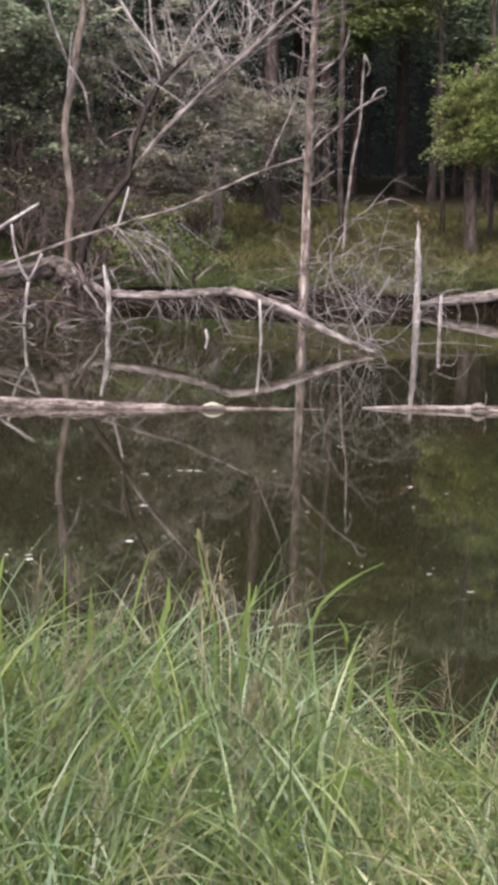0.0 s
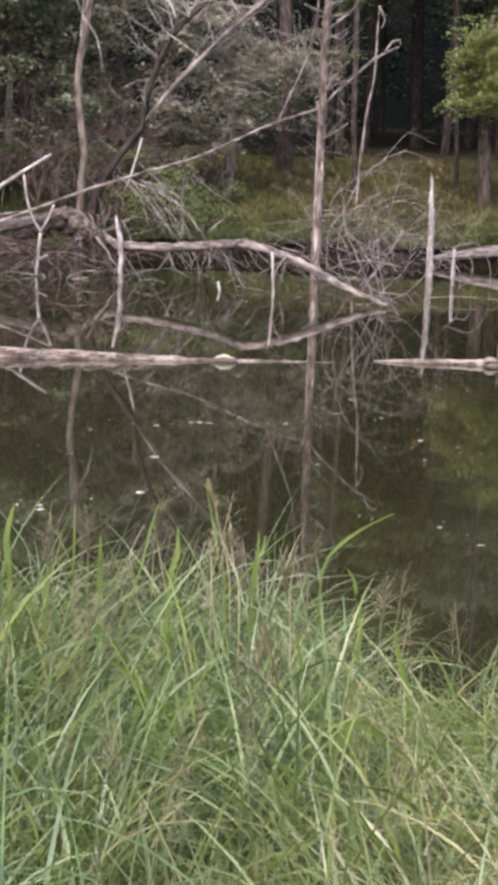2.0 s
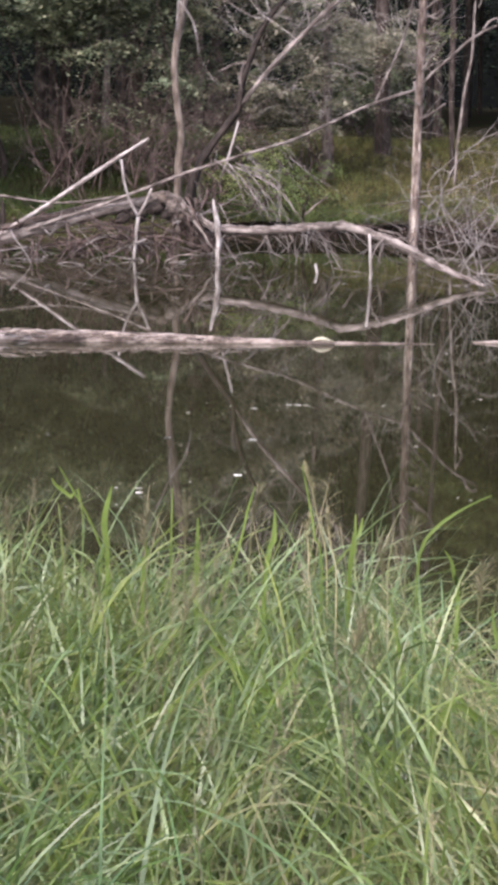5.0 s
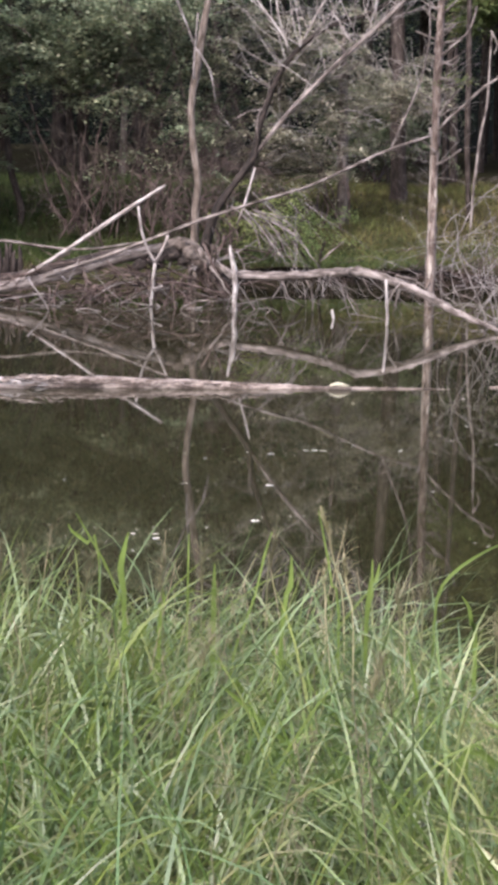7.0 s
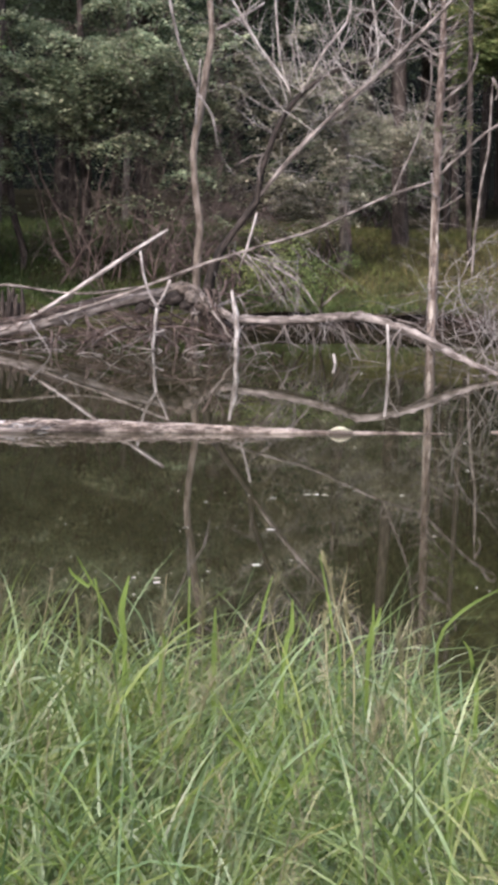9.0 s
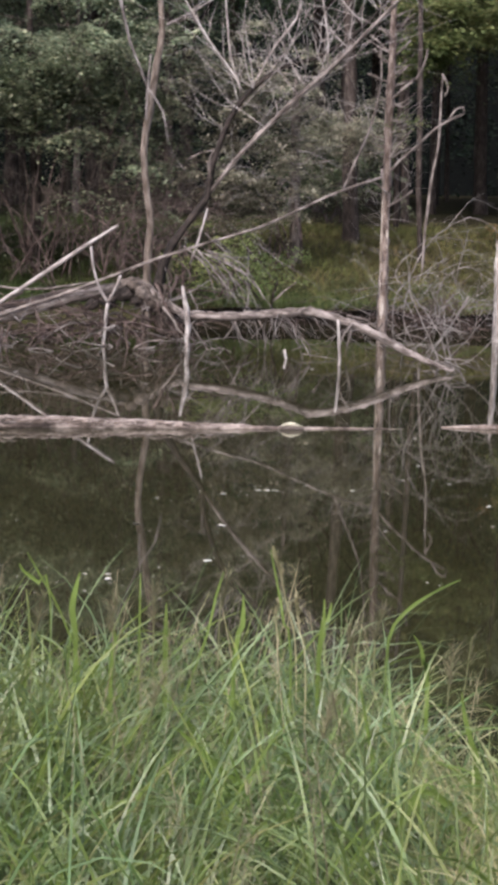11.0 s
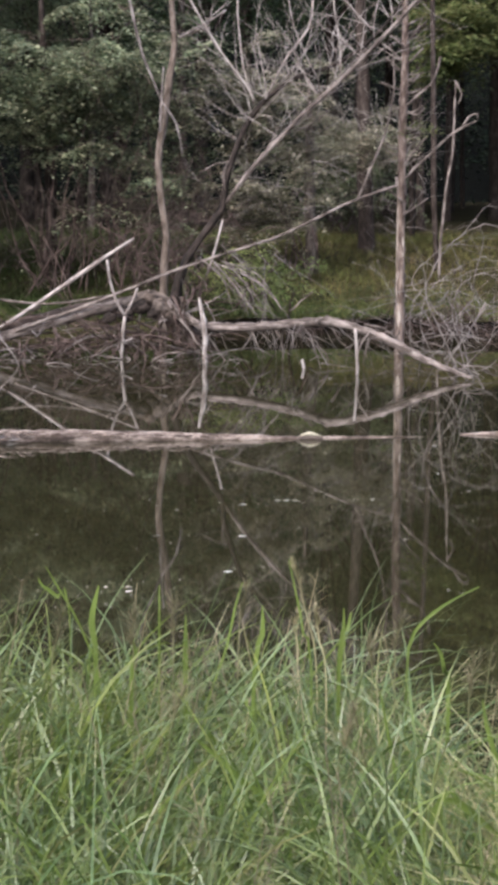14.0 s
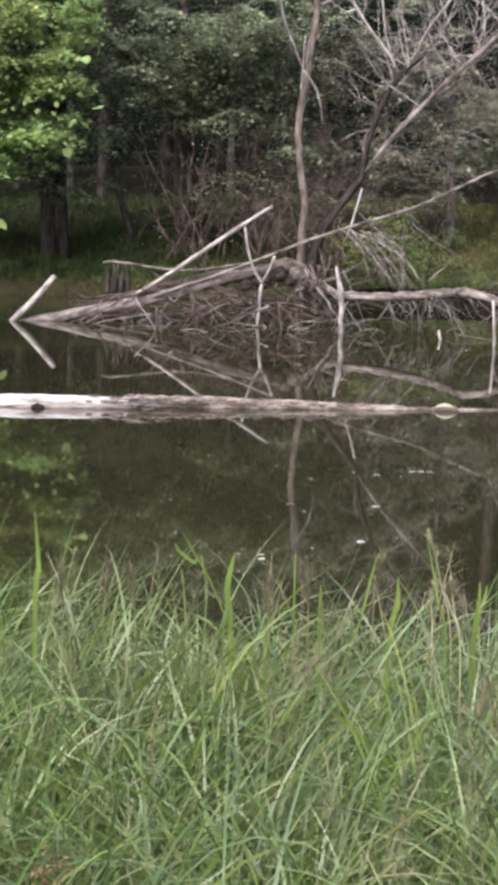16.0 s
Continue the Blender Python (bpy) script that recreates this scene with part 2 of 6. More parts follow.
G_SHADED = leafy("shade_dark_green_grass", [(0.028, 0.044, 0.013), (0.042, 0.062, 0.018), (0.058, 0.08, 0.024), (0.085, 0.088, 0.03)], 0.3, 0.6, 0.2)
G_SEDGE = leafy("dark_shore_sedge", [(0.042, 0.062, 0.024), (0.070, 0.098, 0.034), (0.10, 0.128, 0.046), (0.13, 0.145, 0.055)], 0.3, 0.6, 0.2)
M_FLECK = leafy("floating_flecks", [(0.30, 0.28, 0.22), (0.5, 0.48, 0.42), (0.7, 0.68, 0.62)], 0.0, 0.6, 0.3)


# ---------------------------------------------------------------- mesh tools
rng = np.random.default_rng(7)


class Shape:
    """Collects vertices and faces of one mesh."""

    def __init__(self):
        self.v, self.f, self.g, self.n = [], [], [], 0

    def add(self, verts, faces, grain=None):
        self.v.append(np.asarray(verts, float))
        self.g.append(np.zeros((len(verts), 3)) if grain is None else grain)
        self.f.append((np.asarray(faces, int) + self.n))
        self.n += len(verts)

    def mesh(self, name, mat, smooth=True):
        me = bpy.data.meshes.new(name)
        faces = [tuple(q) for block in self.f for q in block.tolist()]
        me.from_pydata(np.concatenate(self.v).tolist(), [], faces)
        me.materials.append(mat)
        if smooth:
            me.polygons.foreach_set("use_smooth", np.ones(len(me.polygons), bool))
        grain = me.attributes.new("grain", "FLOAT_VECTOR", "POINT")
        grain.data.foreach_set("vector", np.concatenate(self.g).astype(np.float32).ravel())
        me.update()
        return me


def spline(pts, step):
    """A smooth path through control points, resampled about every step metres."""
    p = np.asarray(pts, float)
    if len(p) == 2:
        p = np.array([p[0], (p[0] + p[1]) / 2, p[1]])
    q = np.vstack([2 * p[0] - p[1], p, 2 * p[-1] - p[-2]])
    out = []
    for i in range(len(p) - 1):
        a, b, c, d = q[i:i + 4]
        k = int(min(14, max(2, np.linalg.norm((c - b)[:3]) / step)))
        for u in np.arange(k) / k:
            out.append(0.5 * (2 * b + (c - a) * u + (2 * a - 5 * b + 4 * c - d) * u * u + (3 * b - a - 3 * c + d) * u ** 3))
    out.append(p[-1])
    return np.array(out)


def tube(shape, pts, sides=8, step=0.25, rough=0.10, wobble=0.0):
    """A limb: a tapering, slightly uneven tube through (x, y, z, radius) points, closed at both ends."""
    c = spline(pts, step)
    n = len(c)
    r = np.maximum(c[:, 3], 0.0015)
    xyz = c[:, :3].copy()
    if wobble:
        xyz[1:-1] += rng.normal(0, wobble, (n - 2, 3))
    tan = np.gradient(xyz, axis=0)
    tan /= np.linalg.norm(tan, axis=1)[:, None] + 1e-9
    ref = np.array([0.31, 0.88, 0.36]) if abs(tan[0] @ np.array([0.31, 0.88, 0.36])) < 0.9 else np.array([1.0, 0, 0])
    s = np.cross(tan, ref)
    s /= np.linalg.norm(s, axis=1)[:, None]
    u = np.cross(s, tan)
    ang = np.arange(sides) * 2 * math.pi / sides
    lump = 1 + rough * rng.normal(0, 1, (n, sides))
    flute = 1 + 0.5 * rough * np.sin(3 * ang + 0.8)[None, :]
    rad = r[:, None] * np.clip(lump * flute, 0.6, 1.5)
    v = xyz[:, None] + rad[..., None] * (np.cos(ang)[None, :, None] * s[:, None] + np.sin(ang)[None, :, None] * u[:, None])
    i, j = np.meshgrid(np.arange(n - 1), np.arange(sides), indexing="ij")
    a, b = i * sides + j, i * sides + (j + 1) % sides
    quads = np.stack([a, b, b + sides, a + sides], -1).reshape(-1, 4)
    run = np.concatenate([[0], np.cumsum(np.linalg.norm(np.diff(xyz, axis=0), axis=1))]) + rng.uniform(0, 50)
    gr = np.stack([r[:, None] * np.cos(ang), r[:, None] * np.sin(ang), np.repeat(run[:, None], sides, 1)], -1)
    shape.add(v.reshape(-1, 3), quads, gr.reshape(-1, 3))
    caps = np.vstack([xyz[0] - tan[0] * r[0] * 0.3, xyz[-1] + tan[-1] * r[-1] * 0.5])
    base = shape.n
    shape.v.append(caps)
    shape.g.append(np.array([[0, 0, run[0]], [0, 0, run[-1]]]))
    shape.n += 2
    k = np.arange(sides)
    start = base - n * sides
    tri = [np.stack([np.full(sides, base), start + (k + 1) % sides, start + k], -1),
           np.stack([np.full(sides, base + 1), base - sides + k, base - sides + (k + 1) % sides], -1)]
    shape.f += tri


def thing(name, at, label, category, group="", kind=""):
    e = new(name)
    e.empty_display_size = 0.2
    e.location = at
    return tagged(e, label, category, group, kind)


def part(name, shape, mat, parent, label="", kind="", smooth=True):
    """One mesh under a thing or a part; its shape is given in world metres."""
    at = Vector((0, 0, 0))
    p = parent
    while p is not None:
        at += p.location
        p = p.parent
    shape.v = [v - np.array(at) for v in shape.v]
    ob = new(name, shape.mesh(name, mat, smooth))
    ob.parent = parent
    return tagged(ob, label, kind=kind)


def limb(name, parent, pts, mat, label="", sides=8, step=0.22, rough=0.10, wobble=0.0):
    s = Shape()
    tube(s, pts, sides, step, rough, wobble)
    return part(name, s, mat, parent, label)


def leaves(shape, at, length, spread=0.9, ratio=0.55, droop=0.2):
    """Folded leaves (two faces each) at the given places, mostly lying flat."""
    n = len(at)
    nor = rng.normal(0, spread * 0.5, (n, 3)) + np.array([0, 0, 1.0])
    nor /= np.linalg.norm(nor, axis=1)[:, None]
    d = rng.normal(0, 1, (n, 3))
    d[:, 2] -= droop
    d -= nor * (d * nor).sum(1)[:, None]
    d /= np.linalg.norm(d, axis=1)[:, None] + 1e-9
    w = np.cross(nor, d)
    ln = (length * rng.uniform(0.6, 1.25, n))[:, None]
    mid = at + d * ln * 0.45
    fold = nor * ln * 0.10
    v = np.stack([at, mid + w * ln * ratio * 0.5 - fold * 0.2, at + d * ln - fold, mid - w * ln * ratio * 0.5 - fold * 0.2], 1).reshape(-1, 3)
    b = np.arange(n)[:, None] * 4
    shape.add(v, np.vstack([b + np.array([0, 1, 2]), b + np.array([0, 2, 3])]))


def sprays(centres, per, size, flat=0.35):
    """Places of leaves in drooping, umbrella-like sprays round the centres; flat sets how thick a spray is."""
    c = np.repeat(np.asarray(centres, float), per, 0)
    n = len(centres)
    reach = np.repeat(size * rng.uniform(1.1, 2.3, n), per)
    a = rng.uniform(0, 2 * math.pi, n * per)
    tilt = np.repeat(rng.normal(0, 0.22, (n, 2)), per, 0)
    r = np.sqrt(rng.uniform(0, 1, n * per)) * reach * (1 + 0.25 * np.sin(3 * a + np.repeat(rng.uniform(0, 6.28, n), per)))
    x, y = r * np.cos(a), r * np.sin(a)
    z = -0.45 * r * r / reach + tilt[:, 0] * x + tilt[:, 1] * y + rng.normal(0, flat * size * 0.45, n * per)
    return c + np.stack([x, y, z], -1)


def twigs(shape, start, heading, length, radius, depth=3, sag=0.15, fork=3, sides=4):
    """A branching dry twig: forks again and again, bending and sagging."""
    start, heading = np.asarray(start, float), np.asarray(heading, float)
    heading = heading / (np.linalg.norm(heading) + 1e-9)
    pts, p, h = [np.append(start, radius)], start.copy(), heading.copy()
    k = 4
    for i in range(k):
        h = h + rng.normal(0, 0.16, 3) + np.array([0, 0, -sag * 0.35])
        h /= np.linalg.norm(h)
        p = p + h * length / k
        pts.append(np.append(p, radius * (1 - 0.7 * (i + 1) / k)))
    tube(shape, pts, sides, length / 5, 0.06)
    if depth > 1:
        for _ in range(fork):
            q = pts[rng.integers(1, k + 1)]
            hh = h + rng.normal(0, 0.55, 3)
            twigs(shape, q[:3], hh, length * rng.uniform(0.4, 0.75), max(q[3] * 0.7, 0.002), depth - 1, sag, fork, sides)


# ---------------------------------------------------------------- ground and water
def far_shore(x):
    return 30.5 + 0.25 * np.sin(x * 0.9) + 0.18 * np.sin(x * 2.3 + 1) + 0.45 * np.clip((np.asarray(x, float) - 3.6) / 1.0, 0, 1)


def near_shore(x):
    return 5.6 - 1.0 * np.clip((x - 0.35) / 0.6, 0, 1) + 0.12 * np.sin(3.1 * x)


def ground_height(x, y):
    x, y = np.asarray(x, float), np.asarray(y, float)
    n, f = near_shore(x), far_shore(x)
    near = 0.42 - 0.97 * np.clip((y - n) / 1.1, 0, 1)
    back = y - f
    far = -0.55 + 0.80 * np.clip((back + 0.12) / 0.20, 0, 1) + 1.02 * np.sin(np.clip((back - 0.1) / 6.5, 0, 1) * math.pi / 2) ** 1.15 + 0.010 * np.clip(back - 4.0, 0, 80)
    z = np.where(y < 18, near, far)
    side = np.clip((np.abs(x) - 30) / 4, 0, 1)
    z = z * (1 - side) + side * np.where(y < 18, np.maximum(near, 0.5), np.maximum(far, 0.6))
    return z + 0.04 * np.sin(1.7 * x + 0.6 * y) * np.cos(1.1 * y) * (np.abs(y - 18) > 10)


gx = np.unique(np.concatenate([np.linspace(-600, -60, 10), np.linspace(-60, -14, 30), np.linspace(-14, 14, 150), np.linspace(14, 60, 30), np.linspace(60, 600, 10)]))
gy = np.unique(np.concatenate([np.linspace(-600, -30, 8), np.linspace(-30, 2, 30), np.linspace(2, 8, 40), np.linspace(8, 27, 16), np.linspace(27, 36, 60), np.linspace(36, 90, 60), np.linspace(90, 700, 12)]))
GX, GY = np.meshgrid(gx, gy, indexing="ij")
GZ = ground_height(GX, GY)
g = Shape()
i, j = np.meshgrid(np.arange(len(gx) - 1), np.arange(len(gy) - 1), indexing="ij")
a = i * len(gy) + j
g.add(np.stack([GX, GY, GZ], -1).reshape(-1, 3), np.stack([a, a + len(gy), a + len(gy) + 1, a + 1], -1).reshape(-1, 4))
ground = new("ground", g.mesh("ground", M_EARTH))
tagged(ground, "dark earth banks and woodland floor round the pond", "ground", kind="structure")

w = Shape()
wx, wy = np.linspace(-36, 36, 37), np.linspace(3.6, 36, 20)
WX, WY = np.meshgrid(wx, wy, indexing="ij")
i, j = np.meshgrid(np.arange(36), np.arange(19), indexing="ij")
a = i * 20 + j
w.add(np.stack([WX, WY, 0 * WX], -1).reshape(-1, 3), np.stack([a, a + 20, a + 21, a + 1], -1).reshape(-1, 4))
water = new("water", w.mesh("water", M_WATER))
tagged(water, "still murky brown pond water mirroring the woods", "water", kind="structure")

# wet soil of the undercut far bank, overhang shade put into its colour, set with bare roots
M_SHADED_MUD = earth("wet_shaded_bank_soil", [(0.35, (0.008, 0.006, 0.005)), (0.5, (0.018, 0.014, 0.010)), (0.65, (0.036, 0.027, 0.019))], 2.0, 18.0)
ex = np.linspace(-0.9, 14, 420)
ez = np.array([-0.30, -0.10, 0.0, 0.08, 0.16, 0.235])
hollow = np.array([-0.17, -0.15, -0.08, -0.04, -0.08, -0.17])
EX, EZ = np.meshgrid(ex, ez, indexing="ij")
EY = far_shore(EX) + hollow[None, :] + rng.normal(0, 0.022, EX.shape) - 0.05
w = Shape()
i, j = np.meshgrid(np.arange(419), np.arange(5), indexing="ij")
a = i * 6 + j
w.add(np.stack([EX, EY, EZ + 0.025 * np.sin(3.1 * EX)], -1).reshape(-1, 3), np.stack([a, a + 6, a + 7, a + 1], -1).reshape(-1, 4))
tagged(new("bank_edge", w.mesh("bank_edge", M_SHADED_MUD)), "wet soil of the undercut far bank, darkened for the shade under the overhang", "bank", kind="structure")
w = Shape()
for x in rng.uniform(0.9, 7.0, 90):
    y = float(far_shore(x)) - 0.20
    twigs(w, (x, y, rng.uniform(0.10, 0.24)), (rng.normal(0, 0.6), rng.normal(-0.35, 0.2), rng.uniform(-1.0, -0.1)), rng.uniform(0.15, 0.40), rng.uniform(0.003, 0.008), 2, 0.3, 2, 4)
tagged(new("bank_roots", w.mesh("bank_roots", M_TWIG_BROWN)), "bare brown roots hanging from the far bank", "roots", kind="stuff")

# ---------------------------------------------------------------- woods behind the pond
def broad_tree(name, at, height, radius, clear, leaf_mat, leaf, clusters, per, trunk_r, bark_mat, label, lean=0.3, group="trees behind the pond"):
    """A living tree: tapered trunk, limbs and a crown of flattened leaf sprays."""
    x, y = at
    z = float(ground_height(x, y))
    t = thing(name, (x, y, z - 0.05), label, "tree", group)
    lx, ly = rng.normal(0, lean, 2)
    top = np.array([x + lx, y + ly, z + height * 0.92])
    base = np.array([x, y, z - 0.15])
    mid = base * 0.55 + top * 0.45 + np.append(rng.normal(0, 0.12, 2), 0)
    limb("trunk", t, [(*base, trunk_r * 1.35), (*(base + (mid - base) * 0.12), trunk_r), (*mid, trunk_r * 0.75), (*top, trunk_r * 0.15)], bark_mat, sides=10, step=0.6, rough=0.06)
    az = rng.uniform(0, 2 * math.pi, clusters)
    h = clear + (height - clear) * rng.beta(1.2, 1.3, clusters)
    k = (h - clear) / (height - clear)
    rad = radius * np.sqrt(np.clip(1 - (1.7 * k - 0.75) ** 2 * 0.85, 0.06, 1)) * rng.uniform(0.35, 1.05, clusters)
    axis = base[:2] + (top - base)[:2] * (h / height)[:, None]
    cen = np.stack([axis[:, 0] + rad * np.cos(az), axis[:, 1] + rad * np.sin(az), z + h], -1)
    big = np.argsort(-rad)[:9]
    for q in big:
        hh = max(clear * 0.75, h[q] - rad[q] * 0.8)
        s = base + (top - base) * hh / height
        limb("limb", t, [(*s, trunk_r * 0.3), (*((s + cen[q]) / 2 + np.array([0, 0, 0.15 * rad[q]])), trunk_r * 0.2), (*cen[q], 0.01)], bark_mat, sides=6, step=0.6, rough=0.05)
    c = Shape()
    leaves(c, sprays(cen, per, radius * 0.15, 0.2), leaf)
    part("crown", c, leaf_mat, t, kind="stuff", smooth=False)
    return t


types = [broad_tree("tree", (-9.0, 50.0), 19, 4.2, 4.6, L_DARK, 0.17, 150, 80, 0.22, M_DARK, "tall broadleaved tree with deep green crown in the wood"),
         broad_tree("tree", (8.0, 58.0), 21, 4.0, 6.0, L_DARK, 0.17, 150, 80, 0.20, M_DARK, "tall broadleaved tree with deep green crown in the wood"),
         broad_tree("tree", (-3.0, 47.5), 17, 3.8, 3.8, L_DULL, 0.16, 150, 80, 0.17, M_DARK, "broadleaved tree with dull green crown in the wood")]
spots = []
for row, (yy, gap) in enumerate(((52, 4.2), (60, 4.0), (68, 4.2), (77, 4.5))):
    for xx in np.arange(-26 + row, 28, gap):
        px, py = xx + rng.uniform(-1.1, 1.1), yy + rng.uniform(-3, 3)
        if 0.088 < px / py < 0.166 and py < 72:
            continue
        spots.append((px, py))
for yy in range(-24, 50, 9):
    spots += [(-40 + rng.uniform(-3, 3), yy + rng.uniform(-2, 2)), (40 + rng.uniform(-3, 3), yy + rng.uniform(-2, 2))]
for k, (px, py) in enumerate(spots):
    src = types[k % 3]
    copy_thing(src, pose(px, py, float(ground_height(px, py)) - 0.05, 0, 0, rng.uniform(0, 360)) @ Matrix.Scale(rng.uniform(0.85, 1.15), 4))

low = [broad_tree("understory_tree", (-6.5, 42.0), 8.5, 2.6, 1.6, L_DULL, 0.095, 42, 360, 0.08, M_LIVE, "low leafy tree with dull green foliage under the tall ones"),
       broad_tree("understory_tree", (-10.0, 44.0), 9.5, 2.8, 2.2, L_DULL, 0.095, 42, 360, 0.09, M_LIVE, "low leafy tree with dull green foliage under the tall ones")]
for k, (px, py) in enumerate(((-14, 42), (-8.2, 46), (-3.2, 44.5), (-17, 45), (11.5, 51), (14.0, 49))):
    copy_thing(low[k % 2], pose(px, py, float(ground_height(px, py)) - 0.05, 0, 0, 47 * k) @ Matrix.Scale(0.9 + 0.06 * (k % 5), 4))

# trees added to shade the far bank; their crowns stay above the view
high = broad_tree("added_shade_tree", (-7.5, 38.5), 17, 4.5, 7.6, L_DULL, 0.2, 150, 90, 0.10, M_DARK, "tall tree added to shade the bank with its high unseen crown")
for px, py in ((-13.5, 39.5), (-1.0, 42.5), (-5.4, 39.0), (-12.5, 36.5), (-9.6, 35.5), (-7.4, 41.0)):
    copy_thing(high, pose(px, py, float(ground_height(px, py)) - 0.05, 0, 0, 70 * px))
# more added shade trees; their darker leaves put the wood's shade into colour
high = broad_tree("added_shade_tree", (8.6, 47.0), 18, 4.8, 8.0, L_DARK, 0.2, 170, 90, 0.10, M_DARK, "tall tree added to shade the deep wood, its leaves darkened for shade")
for px, py in ((4.6, 46.5), (7.6, 49.5), (6.2, 55), (9.6, 58), (7.0, 62), (11.0, 66), (8.0, 70), (12.5, 75), (9.5, 79), (5.5, 66)):
    copy_thing(high, pose(px, py, float(ground_height(px, py)) - 0.05, 0, 0, 70 * px))

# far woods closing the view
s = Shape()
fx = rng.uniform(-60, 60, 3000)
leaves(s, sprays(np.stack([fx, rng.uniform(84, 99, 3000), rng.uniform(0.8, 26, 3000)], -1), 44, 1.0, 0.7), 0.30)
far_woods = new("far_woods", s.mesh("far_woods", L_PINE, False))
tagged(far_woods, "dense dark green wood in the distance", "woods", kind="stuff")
# added slope behind the wood, its colour blackened to stand for shade
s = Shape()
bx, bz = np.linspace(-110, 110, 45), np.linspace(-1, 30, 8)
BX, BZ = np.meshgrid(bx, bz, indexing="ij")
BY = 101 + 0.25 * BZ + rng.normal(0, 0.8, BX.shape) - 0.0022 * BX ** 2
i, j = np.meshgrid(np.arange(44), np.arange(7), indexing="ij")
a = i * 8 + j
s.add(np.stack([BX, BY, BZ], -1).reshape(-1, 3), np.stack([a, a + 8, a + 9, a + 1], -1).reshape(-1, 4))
tagged(new("backdrop", s.mesh("backdrop", M_SLOPE_SHADE)), "added steep slope far behind, blackened for the deep shade of the wood", "backdrop", kind="structure")


# trees of the far bank that stand out
def bank_trunk(name, pts, mat, label, category="tree", group="trees behind the pond"):
    x, y = pts[0][0], pts[0][1]
    t = thing(name, (x, y, float(ground_height(x, y)) - 0.05), label, category, group)
    pts = [(x, y, float(ground_height(x, y)) - 0.2, pts[0][3] * 1.3)] + list(pts)
    limb("trunk", t, pts, mat, sides=10, step=0.4, rough=0.06)
    return t


def crown_at(tree, centres, per, size, leaf, mat, flat=0.4, spread=0.55):
    c = Shape()
    leaves(c, sprays(centres, per, size, flat), leaf, spread)
    part("crown", c, mat, tree, kind="stuff", smooth=False)


def about(p, sx, sy, sz, n):
    return rng.normal(p, (sx, sy, sz), (n, 3))


def cloud(box0, box1, n):
    return rng.uniform(np.minimum(box0, box1), np.maximum(box0, box1), (n, 3))


bright = bank_trunk("tree", [(5.96, 34.00, 1.20, 0.1190), (5.90, 34.00, 2.26, 0.1105), (5.86, 34.00, 3.2, 0.08), (5.90, 33.8, 4.1, 0.03)], M_BROWN, "small tree with bright yellow-green foliage on the bank")
crown_at(bright, np.concatenate([rng.normal((6.06, 33.4, 3.28), (0.36, 0.4, 0.30), (74, 3)), rng.normal((5.90, 33.4, 2.79), (0.34, 0.4, 0.19), (40, 3)), rng.normal((6.70, 33.4, 3.74), (0.6, 0.5, 0.6), (80, 3))]), 160, 0.18, 0.070, L_YELLOW)
bank_trunk("tree", [(1.42, 33.50, 0.94, 0.1060), (1.395, 33.50, 2.11, 0.0970), (1.37, 33.50, 3.30, 0.0700), (1.355, 33.50, 4.20, 0.0180)], M_LIVE, "grey-brown trunk of a tree standing on the bank")
bank_trunk("tree", [(2.52, 35.50, 1.37, 0.1598), (2.48, 35.50, 2.34, 0.1508), (2.45, 35.50, 3.67, 0.1243), (2.33, 35.50, 6.17, 0.0887), (2.24, 35.50, 8.14, 0.0355)], M_DARK, "grey-brown trunk of a tree standing on the bank")
bank_trunk("tree", [(3.62, 33.60, 0.96, 0.0504), (3.55, 33.60, 2.18, 0.0504), (3.52, 33.60, 3.63, 0.0504), (3.45, 33.60, 6.01, 0.0420), (3.37, 33.60, 7.87, 0.0168)], M_DARK, "slim grey trunk of a tree standing on the bank")
bank_trunk("tree", [(5.69, 35.50, 1.36, 0.0444), (5.64, 35.50, 2.24, 0.0444), (5.54, 35.50, 3.78, 0.0444), (5.34, 35.50, 7.28, 0.0266)], M_DARK, "slim grey trunk of a tree standing on the bank")
bank_trunk("tree", [(6.50, 35.00, 1.40, 0.0437), (6.49, 35.00, 2.27, 0.0437), (6.43, 35.00, 3.79, 0.0437), (6.27, 35.00, 7.25, 0.0262)], M_DARK, "slim grey trunk of a tree standing on the bank")
sap = bank_trunk("dead_sapling", [(3.60, 33.00, 0.84, 0.0245), (3.62, 33.00, 1.51, 0.0245), (3.65, 33.00, 1.80, 0.0245), (3.71, 33.00, 2.43, 0.0245), (3.80, 33.00, 2.95, 0.0245), (3.81, 33.00, 3.62, 0.0196), (3.83, 33.00, 4.14, 0.0147)], M_GREY, "bare grey crooked sapling on the bank", "dead tree")
limb("branch", sap, [(3.83, 33.00, 4.11, 0.0204), (3.93, 33.00, 3.91, 0.0136), (3.87, 33.00, 3.76, 0.0136)], M_GREY, sides=5)
bank_trunk("tree", [(-5.34, 32.20, 0.55, 0.1369), (-5.37, 32.20, 1.26, 0.1288), (-5.33, 32.20, 2.01, 0.1208), (-5.30, 32.20, 3.40, 0.1047), (-5.27, 32.20, 5.69, 0.0725)], M_DARK, "stout dark trunk beside another on the bank")
bank_trunk("tree", [(-5.11, 32.30, 0.55, 0.0969), (-5.13, 32.30, 1.26, 0.0888), (-5.15, 32.30, 2.01, 0.0808), (-5.13, 32.30, 3.42, 0.0727), (-5.12, 32.30, 5.70, 0.0485)], M_DARK, "dark trunk beside a stouter one on the bank")
